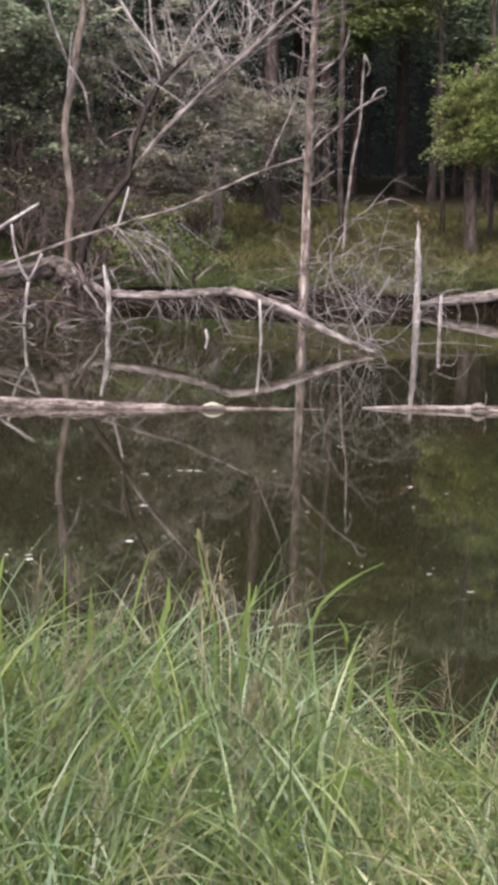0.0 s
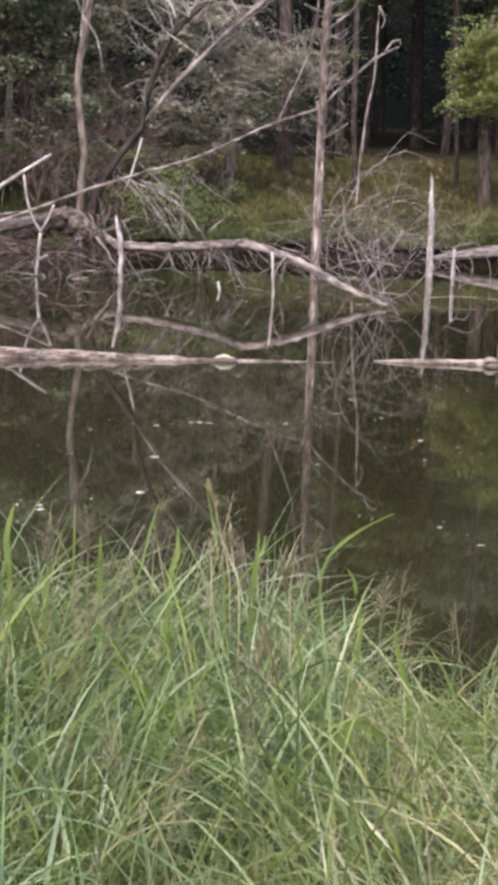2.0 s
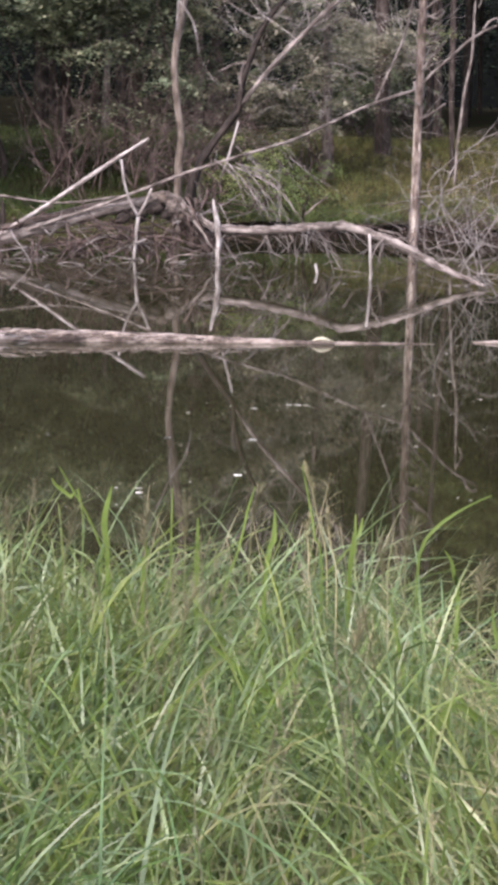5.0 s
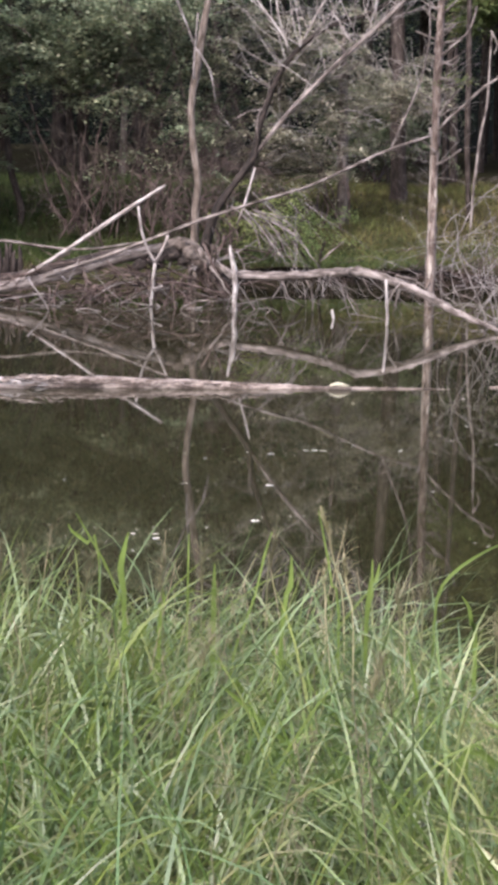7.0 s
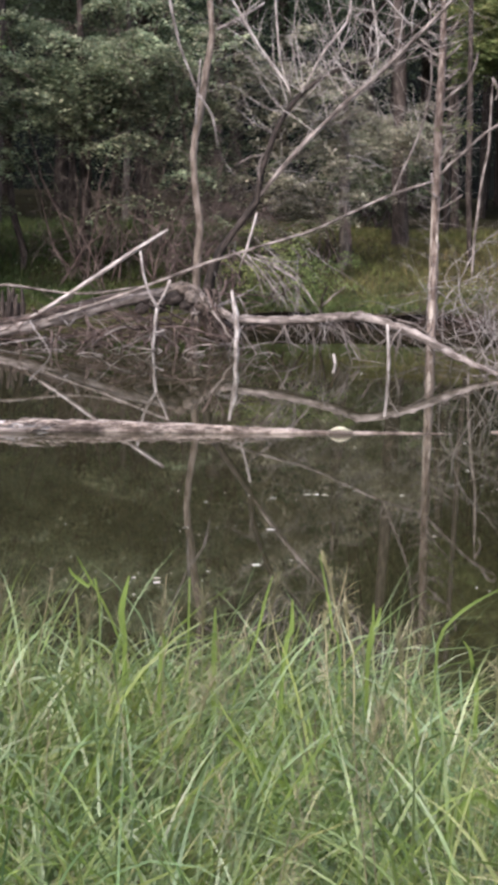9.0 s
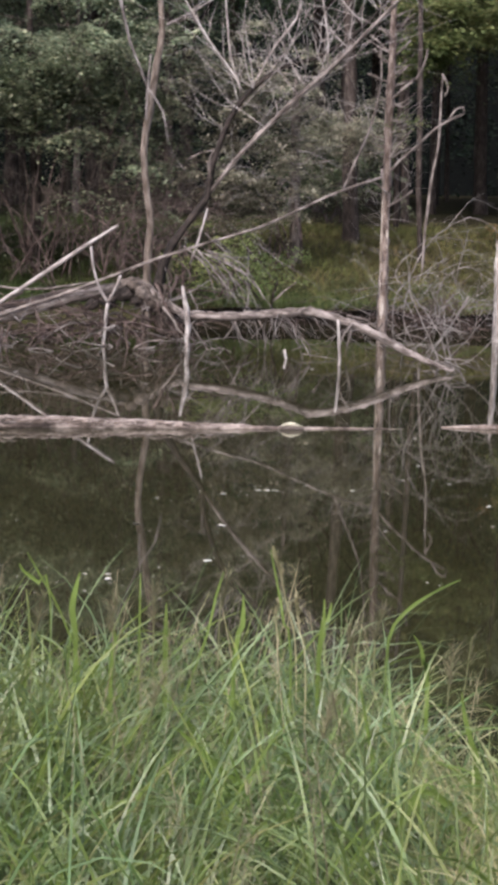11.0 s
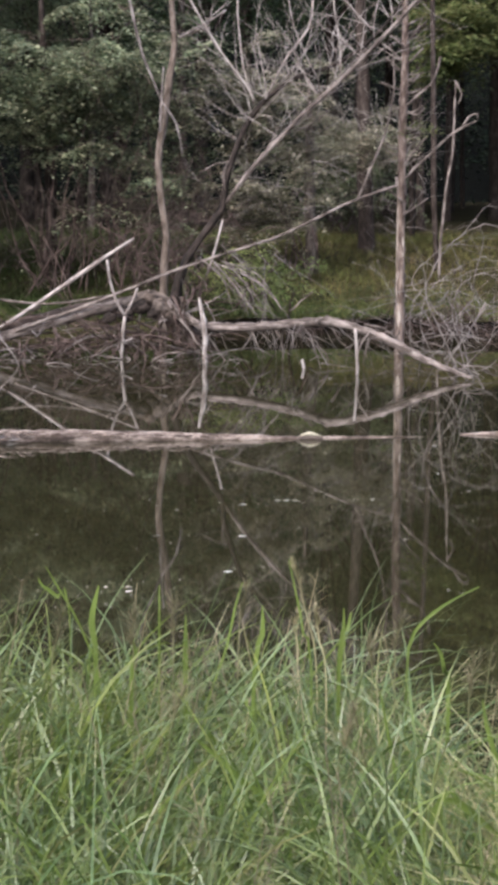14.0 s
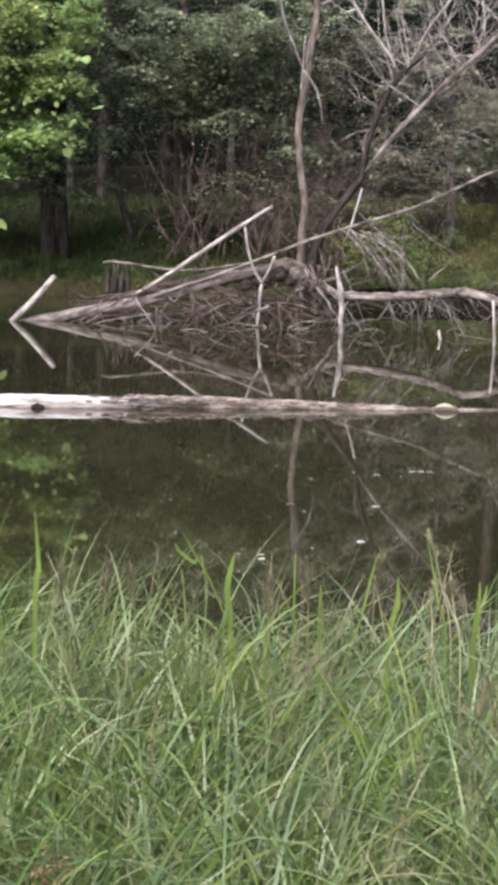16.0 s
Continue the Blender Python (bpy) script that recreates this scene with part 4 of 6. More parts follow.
limb("branch", dark_limb, [(0.44, 26.30, 2.71, 0.0133), (0.66, 26.30, 2.99, 0.0089), (1.04, 26.30, 3.11, 0.0089), (1.34, 26.30, 3.34, 0.0089)], M_GREY, "", 6, 0.2, 0.06)
limb("branch", dark_limb, [(-0.05, 26.30, 2.26, 0.0133), (-0.08, 26.30, 2.48, 0.0133), (-0.02, 26.30, 2.67, 0.0089)], M_GREY, "", 6, 0.2, 0.06)
s = Shape()
bough = spline([(0.13, 26.50, 2.93), (0.50, 26.50, 3.50), (0.88, 26.50, 3.78), (1.34, 26.50, 3.92), (1.79, 26.50, 4.19), (2.24, 26.50, 4.66), (2.53, 26.50, 5.18)], 0.1)
pale_bough = spline([(0.44, 26.30, 2.71), (1.12, 26.20, 3.40), (1.54, 26.10, 3.78), (1.93, 26.00, 4.18), (2.31, 25.90, 4.57), (2.68, 25.80, 5.03)], 0.1)
stem = spline([(0.33, 26.30, 3.41), (-0.08, 26.30, 4.05), (-0.46, 26.30, 4.65), (-0.67, 26.30, 5.09)], 0.1)
for path, k, reach in ((bough, 34, 1.25), (pale_bough, 30, 1.15), (stem, 14, 1.0)):
    for q in rng.integers(0, len(path), k):
        twigs(s, path[q], np.array([rng.normal(-0.1, 0.6), rng.normal(0, 0.5), rng.uniform(0.1, 1.0)]), rng.uniform(0.4, 1.3) * reach, rng.uniform(0.006, 0.010), 2, -0.10, 3, 4)
part("twig_mass", s, M_PALE, dark_limb, "pale bare twigs of the crown", "stuff")
s = Shape()
for _ in range(20):
    u = rng.uniform(0, 1)
    p0 = np.array((-0.46, 26.40, 1.10)) * (1 - u) + np.array((0.53, 26.20, 1.47)) * u + rng.normal(0, 0.2, 3)
    twigs(s, p0, (rng.uniform(-0.3, 1.0), rng.normal(-0.1, 0.5), rng.uniform(-0.9, 0.2)), rng.uniform(0.5, 1.3), rng.uniform(0.004, 0.009), 2, 0.2, 2, 4)
part("twig_mass", s, M_TWIG, fallen, "grey twigs hanging in fans", "stuff")
fan = np.array((-0.17, 26.30, 1.28))
low0, low1 = np.array((0.04, 25.90, 0.41)), np.array((1.03, 25.50, 0.58))
for k in range(11):
    u = rng.uniform(0, 1)
    a = fan + rng.normal(0, 1, 3) * np.array([0.12, 0.12, 0.05])
    b = low0 * (1 - u) + low1 * u + rng.normal(0, 0.10, 3)
    b = a + (b - a) * rng.uniform(0.6, 1.05)
    m = (a + b) / 2 + np.array([0.05 * u, rng.normal(0, 0.05), 0.02 + 0.09 * u]) + rng.normal(0, 0.03, 3)
    limb("drooping_twig", fallen, [(*a, 0.010), (*m, 0.008), (*b, 0.003)], M_GREY if k % 3 else M_TWIG, "", 5, 0.12, 0.10, 0.008)
over = spline([(-0.25, 25.44, 0.46), (0.45, 24.96, 0.50), (1.02, 24.48, 0.59), (1.63, 23.78, 0.55), (2.36, 23.34, 0.23)], 0.1)
s = Shape()
for q in rng.integers(0, len(over), 30):
    twigs(s, over[q], (rng.normal(0.35, 0.7), rng.normal(0.1, 0.5), rng.uniform(-0.9, 0.1)), rng.uniform(0.3, 0.8), rng.uniform(0.004, 0.009), 2, 0.25, 2, 4)
part("twig_mass", s, M_TWIG, fallen, "grey twigs hanging towards the water", "stuff")
limb("side_twig", fallen, [(0.34, 25.40, 0.45, 0.0157), (0.26, 25.40, 0.27, 0.0115), (0.16, 25.40, 0.14, 0.0052)], M_GREY, "", 6, 0.1, 0.10, 0.006)
limb("side_twig", fallen, [(0.28, 25.40, 0.45, 0.0157), (0.39, 25.40, 0.23, 0.0115), (0.49, 25.40, 0.03, 0.0052)], M_GREY, "", 6, 0.1, 0.10, 0.006)
limb("side_twig", fallen, [(0.96, 25.00, 0.49, 0.0154), (1.12, 25.00, 0.29, 0.0113), (1.27, 25.00, 0.15, 0.0113), (1.31, 25.00, 0.03, 0.0051)], M_GREY, "", 6, 0.1, 0.10, 0.006)
limb("side_twig", fallen, [(1.74, 24.60, 0.56, 0.0111), (1.98, 24.60, 0.52, 0.0111), (2.19, 24.60, 0.37, 0.0111), (2.42, 24.60, 0.16, 0.0051)], M_GREY, "", 6, 0.1, 0.10, 0.006)
limb("side_twig", fallen, [(1.82, 24.80, 0.51, 0.0112), (1.79, 24.80, 0.26, 0.0112), (1.74, 24.80, 0.03, 0.0051)], M_GREY, "", 6, 0.1, 0.10, 0.006)
limb("side_twig", fallen, [(-1.06, 25.20, -0.12, 0.0114), (-0.98, 25.20, 0.05, 0.0114), (-0.80, 25.20, 0.13, 0.0114), (-0.51, 25.20, 0.13, 0.0052)], M_GREY, "", 6, 0.1, 0.10, 0.006)
limb("side_twig", fallen, [(0.82, 26.00, 0.64, 0.0118), (0.97, 26.00, 0.77, 0.0118), (1.14, 26.00, 0.91, 0.0054)], M_GREY, "", 6, 0.1, 0.10, 0.006)
limb("side_twig", fallen, [(0.62, 25.40, 0.42, 0.0115), (0.72, 25.40, 0.21, 0.0115), (0.71, 25.40, -0.02, 0.0052)], M_GREY, "", 6, 0.1, 0.10, 0.006)
limb("side_twig", fallen, [(1.35, 25.00, 0.49, 0.0113), (1.46, 25.00, 0.30, 0.0051), (1.58, 25.00, 0.23, 0.0051)], M_GREY, "", 6, 0.1, 0.10, 0.006)
limb("side_twig", fallen, [(2.45, 24.20, 0.40, 0.0110), (2.64, 24.20, 0.33, 0.0110), (2.82, 24.20, 0.20, 0.0110), (2.92, 24.20, -0.09, 0.0050)], M_GREY, "", 6, 0.1, 0.10, 0.006)
limb("side_twig", fallen, [(2.17, 24.30, 0.49, 0.0110), (2.11, 24.30, 0.31, 0.0110), (2.19, 24.30, 0.17, 0.0050)], M_GREY, "", 6, 0.1, 0.10, 0.006)
limb("side_twig", fallen, [(-0.31, 25.60, 0.37, 0.0158), (-0.03, 25.60, -0.02, 0.0116), (0.06, 25.60, -0.25, 0.0053)], M_GREY, "", 6, 0.1, 0.10, 0.006)
limb("side_twig", fallen, [(-0.65, 25.70, 0.55, 0.0190), (-0.38, 25.70, 0.18, 0.0159), (-0.20, 25.70, -0.11, 0.0116)], M_GREY, "", 6, 0.1, 0.10, 0.006)
s = Shape()
for _ in range(95):
    u = rng.uniform(-0.1, 1.1)
    p0 = np.array((-3.51, 26.00, 0.23)) * (1 - u) + np.array((-0.67, 26.30, 0.43)) * u + rng.normal(0, 1, 3) * np.array([0.2, 0.35, 0.16])
    twigs(s, p0, (rng.normal(0.1, 0.8), rng.normal(-0.2, 0.5), rng.uniform(-0.9, 0.2)), rng.uniform(0.5, 1.5), rng.uniform(0.008, 0.020), 2, 0.12, 2, 5)
part("twig_mass", s, M_TWIG_BROWN, fallen, "brown brush under the trunk", "stuff")
s = Shape()
for _ in range(10):
    u = rng.uniform(-0.05, 1.05)
    p0 = np.array((-3.16, 25.70, 0.22)) * (1 - u) + np.array((-0.36, 26.00, 0.38)) * u + rng.normal(0, 1, 3) * np.array([0.2, 0.25, 0.14])
    twigs(s, p0, (rng.normal(0.1, 0.8), rng.normal(-0.2, 0.4), rng.uniform(-0.8, 0.5)), rng.uniform(0.6, 1.5), rng.uniform(0.009, 0.018), 2, 0.1, 2, 5)
part("twig_mass", s, M_TWIG, fallen, "grey brush under the trunk", "stuff")
s = Shape()
for _ in range(16):
    u = rng.uniform(0, 1)
    p0 = np.array((-2.92, 25.60, -0.01)) * (1 - u) + np.array((1.27, 24.80, 0.06)) * u + rng.normal(0, 1, 3) * np.array([0.1, 0.35, 0.03])
    twigs(s, p0, (rng.normal(0, 1), rng.normal(0, 0.4), rng.uniform(-0.1, 0.7)), rng.uniform(0.4, 1.1), rng.uniform(0.006, 0.012), 2, 0.5, 2, 4)
part("twig_mass", s, M_TWIG, fallen, "grey arching twigs rising from the water", "stuff")

s = Shape()
for _ in range(9):
    twigs(s, np.array((2.80, 23.20, 0.10)) + rng.normal(0, 0.08, 3), (rng.uniform(0.1, 1), rng.normal(0, 0.5), rng.uniform(-0.5, 0.4)), rng.uniform(0.25, 0.6), 0.010, 2, 0.1, 2, 5)
part("twig_mass", s, M_TWIG, fallen, "splayed end of the limb", "stuff")

stump = thing("stump", (-3.55, 27.40, 0.33), "dark broken stump behind the fallen tree", "stump")
limb("trunk", stump, [(-3.56, 27.40, 0.09, 0.1354), (-3.56, 27.40, 0.29, 0.1297), (-3.55, 27.40, 0.42, 0.1241), (-3.54, 27.40, 0.49, 0.0959)], M_DARK, "", 14, 0.05, 0.2)
limb("splinter", stump, [(-3.68, 27.30, 0.29, 0.0393), (-3.68, 27.30, 0.52, 0.0337), (-3.68, 27.30, 0.67, 0.0112)], M_DARK, "", 6, 0.05, 0.2)
limb("splinter", stump, [(-3.58, 27.25, 0.30, 0.0449), (-3.57, 27.25, 0.54, 0.0393), (-3.59, 27.25, 0.73, 0.0112)], M_DARK, "", 6, 0.05, 0.2)
limb("splinter", stump, [(-3.49, 27.30, 0.30, 0.0450), (-3.49, 27.30, 0.52, 0.0337), (-3.47, 27.30, 0.62, 0.0112)], M_DARK, "", 6, 0.05, 0.2)
limb("splinter", stump, [(-3.39, 27.30, 0.28, 0.0393), (-3.39, 27.30, 0.54, 0.0337), (-3.41, 27.30, 0.71, 0.0112)], M_DARK, "", 6, 0.05, 0.2)
limb("splinter", stump, [(-3.56, 27.50, 0.37, 0.0510), (-3.56, 27.50, 0.54, 0.0396), (-3.54, 27.50, 0.75, 0.0113)], M_DARK, "", 6, 0.05, 0.2)

# tree with the slanting trunk behind the fallen one
leaner = thing("dead_tree", (-0.98, 29.00, 0.73), "slender brown tree trunk behind the fallen tree", "dead tree")
leaner_trunk = limb("trunk", leaner, [(-1.02, 29.00, -0.45, 0.085), (-0.99, 29.00, 0.56, 0.0640), (-0.98, 29.00, 1.15, 0.0597), (-0.94, 29.00, 1.57, 0.0597), (-1.01, 29.00, 2.03, 0.0537), (-1.07, 29.00, 2.66, 0.0537), (-0.99, 29.00, 3.24, 0.0597), (-0.90, 29.00, 3.91, 0.0597), (-0.82, 29.00, 4.40, 0.0478), (-0.86, 29.00, 4.89, 0.0478), (-0.91, 29.00, 5.87, 0.0358), (-0.96, 29.00, 7.31, 0.0179)], M_LEAN, "", 10, 0.3, 0.06)
limb("branch", leaner_trunk, [(-1.02, 28.80, 3.57, 0.0178), (-1.14, 28.80, 3.89, 0.0178), (-1.29, 28.80, 4.24, 0.0237), (-1.44, 28.80, 4.86, 0.0237), (-1.56, 28.80, 5.34, 0.0119)], M_TWIG, "", 6, 0.2, 0.06)
limb("branch", leaner_trunk, [(-1.01, 28.80, 3.56, 0.0178), (-0.79, 28.80, 3.24, 0.0178), (-0.70, 28.80, 2.79, 0.0119)], M_TWIG, "", 6, 0.2, 0.06)
limb("branch", leaner_trunk, [(-0.75, 28.80, 4.49, 0.0237), (-0.39, 28.80, 4.68, 0.0178), (-0.06, 28.80, 4.89, 0.0178)], M_TWIG, "", 6, 0.2, 0.06)
limb("branch", leaner_trunk, [(-1.03, 28.80, 3.11, 0.0178), (-1.02, 28.80, 3.48, 0.0178), (-0.98, 28.80, 4.06, 0.0119)], M_TWIG, "", 6, 0.2, 0.06)

# the bare standing tree
snag = thing("dead_tree", (2.43, 27.40, -0.01), "tall bare reddish dead tree standing in the water", "dead tree")
snag_trunk = limb("trunk", snag, [(2.42, 27.40, -0.24, 0.0733), (2.44, 27.40, 0.12, 0.0677), (2.44, 27.40, 1.13, 0.0621), (2.44, 27.40, 2.17, 0.0600), (2.44, 27.40, 3.12, 0.0590), (2.46, 27.40, 4.05, 0.0520), (2.45, 27.40, 4.98, 0.0430), (2.45, 27.40, 6.43, 0.0290), (2.43, 27.40, 7.71, 0.0113)], M_RED, "", 14, 0.08, 0.12)
limb("branch", snag_trunk, [(2.43, 27.40, 3.67, 0.0154), (2.28, 27.40, 3.72, 0.0154), (2.12, 27.40, 3.78, 0.0144)], M_GREY, "", 6, 0.15, 0.07)
limb("branch", snag_trunk, [(2.43, 27.40, 3.92, 0.0154), (2.30, 27.40, 4.03, 0.0154), (2.19, 27.40, 4.12, 0.0144)], M_GREY, "", 6, 0.15, 0.07)
limb("branch", snag_trunk, [(2.44, 27.40, 4.04, 0.0154), (2.30, 27.40, 4.19, 0.0154), (2.14, 27.40, 4.32, 0.0144)], M_GREY, "", 6, 0.15, 0.07)
limb("branch", snag_trunk, [(2.49, 27.40, 4.03, 0.0154), (2.61, 27.40, 4.15, 0.0154), (2.71, 27.40, 4.26, 0.0144)], M_GREY, "", 6, 0.15, 0.07)
limb("branch", snag_trunk, [(2.50, 27.30, 3.80, 0.0153), (2.58, 27.30, 3.84, 0.0153), (2.64, 27.30, 3.88, 0.0153)], M_GREY, "", 6, 0.15, 0.07)
limb("branch", snag_trunk, [(2.48, 27.30, 3.45, 0.0182), (2.65, 27.30, 3.61, 0.0182), (2.80, 27.30, 3.73, 0.0153), (2.90, 27.30, 3.92, 0.0153), (2.94, 27.30, 4.12, 0.0144)], M_GREY, "", 6, 0.15, 0.07)
limb("branch", snag_trunk, [(2.46, 27.20, 2.42, 0.0181), (2.59, 27.20, 2.58, 0.0181), (2.74, 27.20, 2.71, 0.0181), (3.11, 27.20, 3.06, 0.0181), (3.45, 27.20, 3.24, 0.0152)], M_GREY, "", 6, 0.15, 0.07)
limb("branch", snag_trunk, [(3.25, 27.20, 3.14, 0.0143), (3.35, 27.20, 3.30, 0.0143), (3.46, 27.20, 3.34, 0.0143), (3.47, 27.20, 3.24, 0.0048)], M_GREY, "", 6, 0.15, 0.07)
limb("branch", snag_trunk, [(1.79, 27.00, 2.15, 0.0151), (1.97, 27.00, 2.58, 0.0151), (2.18, 27.00, 3.11, 0.0151), (2.27, 27.00, 3.62, 0.0151), (2.28, 27.00, 3.85, 0.0142), (2.26, 27.00, 4.11, 0.0142)], M_GREY, "", 6, 0.15, 0.07)
limb("branch", snag_trunk, [(2.46, 27.30, 2.62, 0.0153), (2.63, 27.30, 2.86, 0.0153), (2.77, 27.30, 3.02, 0.0144)], M_GREY, "", 6, 0.15, 0.07)
limb("branch", snag_trunk, [(2.46, 27.30, 1.94, 0.0153), (2.66, 27.30, 2.06, 0.0153), (2.80, 27.30, 2.17, 0.0144)], M_GREY, "", 6, 0.15, 0.07)
limb("branch", snag_trunk, [(2.36, 27.30, 2.32, 0.0182), (2.35, 27.30, 2.46, 0.0153)], M_GREY, "", 6, 0.15, 0.07)
limb("branch", snag_trunk, [(2.43, 27.30, 4.26, 0.0153), (2.31, 27.30, 4.38, 0.0144), (2.22, 27.30, 4.41, 0.0048)], M_GREY, "", 6, 0.15, 0.07)
limb("branch", snag_trunk, [(2.47, 27.30, 4.34, 0.0153), (2.59, 27.30, 4.46, 0.0144), (2.68, 27.30, 4.65, 0.0048)], M_GREY, "", 6, 0.15, 0.07)
limb("branch", snag_trunk, [(2.42, 27.30, 4.57, 0.0153), (2.30, 27.30, 4.68, 0.0144), (2.22, 27.30, 4.80, 0.0048)], M_GREY, "", 6, 0.15, 0.07)
limb("branch", snag_trunk, [(2.46, 27.30, 2.11, 0.0153), (2.31, 27.30, 2.23, 0.0144), (2.17, 27.30, 2.32, 0.0048)], M_GREY, "", 6, 0.15, 0.07)
limb("branch", snag_trunk, [(2.50, 27.30, 3.37, 0.0144), (2.63, 27.30, 3.33, 0.0144), (2.74, 27.30, 3.43, 0.0048)], M_GREY, "", 6, 0.15, 0.07)

s = Shape()
path = spline([(2.45, 27.40, 1.13), (2.44, 27.40, 2.17), (2.44, 27.40, 3.12), (2.46, 27.40, 4.05), (2.45, 27.40, 4.98)], 0.1)
for q in rng.integers(0, len(path), 46):
    twigs(s, path[q], (rng.choice([-1.0, 1.0]) * rng.uniform(0.5, 1), rng.normal(0, 0.5), rng.uniform(-0.1, 0.8)), rng.uniform(0.2, 0.6), rng.uniform(0.004, 0.007), 2, 0.0, 2, 4)
part("twig_mass", s, M_TWIG, snag_trunk, "thin bare twigs", "stuff")

s = Shape()
leaves(s, np.concatenate([about((2.81, 27.10, 3.11), 0.09, 0.08, 0.05, 70), about((2.63, 27.10, 3.18), 0.07, 0.08, 0.05, 45), about((2.51, 27.20, 3.05), 0.08, 0.08, 0.05, 35)]), 0.05)
part("leaf_tuft", s, L_OLIVE, snag, "few green vine leaves", "stuff", False)

for k in range(30):
    z = 2.55 + 2.9 * (k + rng.uniform(0, 1)) / 30
    turn = rng.choice([0.0, math.pi]) + rng.normal(0, 0.6)
    d = np.array([math.cos(turn), math.sin(turn), rng.uniform(0.05, 0.75)])
    ln = rng.uniform(0.14, 0.42)
    a = np.array((2.45, 27.40, z))
    limb("stub", snag_trunk, [(*a, 0.014), (*(a + d * ln * 0.5), 0.010), (*(a + d * ln + np.array([0, 0, rng.uniform(-0.02, 0.08)])), 0.005)], M_GREY, "", 6, 0.08, 0.10, 0.004)
for z0, z1, dx, r in ((0.75, 2.40, -0.046, 0.020), (1.15, 1.75, 0.020, 0.026), (0.25, 0.70, -0.015, 0.038)):
    limb("bare_wood", snag_trunk, [(2.44 + dx, 27.375, z0, r * 0.6), (2.44 + dx, 27.37, z0 * 0.7 + z1 * 0.3, r), (2.44 + dx, 27.37, z0 * 0.3 + z1 * 0.7, r), (2.44 + dx, 27.375, z1, r * 0.4)], M_TAN, "pale wood where the bark has fallen off", 10, 0.12, 0.12)

# upright dead poles in the water
def pole(name, pts, mat, label, forks=()):
    t = thing(name, (pts[0][0], pts[0][1], 0.0), label, "dead pole", "dead poles in the water")
    stem = limb("stem", t, pts, mat, "", 9, 0.08, 0.14)
    for f in forks:
        limb("fork", stem, f, mat, "", 7, 0.1, 0.1)
    return t


pole("dead_pole", [(-0.31, 25.20, -0.26, 0.0311), (-0.31, 25.20, -0.04, 0.0311), (-0.31, 25.20, 0.33, 0.0363), (-0.33, 25.20, 0.55, 0.0363), (-0.36, 25.20, 0.70, 0.0311), (-0.39, 25.20, 0.86, 0.0156)], M_PALE, "pale barkless pole standing in the water")
pole("dead_pole", [(4.16, 27.90, -0.23, 0.0517), (4.16, 27.90, 0.09, 0.0517), (4.15, 27.90, 0.58, 0.0459), (4.13, 27.90, 1.08, 0.0402), (4.13, 27.90, 1.33, 0.0287), (4.11, 27.90, 1.49, 0.0115)], M_PALE, "pale splintered snag standing in the water")
pole("dead_pole", [(4.28, 26.50, -0.18, 0.0273), (4.28, 26.50, 0.05, 0.0273), (4.28, 26.50, 0.33, 0.0273), (4.28, 26.50, 0.50, 0.0218)], M_PALE, "short pale post standing in the water")
pole("dead_pole", [(1.57, 23.60, -0.20, 0.0194), (1.59, 23.60, 0.08, 0.0194), (1.58, 23.60, 0.29, 0.0194), (1.56, 23.60, 0.57, 0.0194)], M_PALE, "thin pale post standing in the water", [[(1.59, 23.60, 0.26, 0.0097), (1.64, 23.60, 0.40, 0.0097), (1.74, 23.60, 0.54, 0.0097)]])
pole("forked_pole", [(-1.49, 25.90, -0.21, 0.0219), (-1.45, 25.90, 0.02, 0.0219), (-1.43, 25.90, 0.29, 0.0219), (-1.40, 25.90, 0.58, 0.0219)], M_PALE, "pale forked stick standing in the water", [[(-1.40, 25.90, 0.58, 0.0219), (-1.52, 25.90, 0.78, 0.0175), (-1.60, 25.90, 1.04, 0.0175), (-1.64, 25.90, 1.32, 0.0175)], [(-1.40, 25.90, 0.58, 0.0175), (-1.31, 25.90, 0.75, 0.0175), (-1.23, 25.90, 0.94, 0.0175)]])
pole("dead_pole", [(0.97, 24.40, -0.09, 0.0201), (0.96, 24.40, 0.01, 0.0201), (0.94, 24.40, 0.12, 0.0151)], M_PALE, "short pale stub poking out of the water")

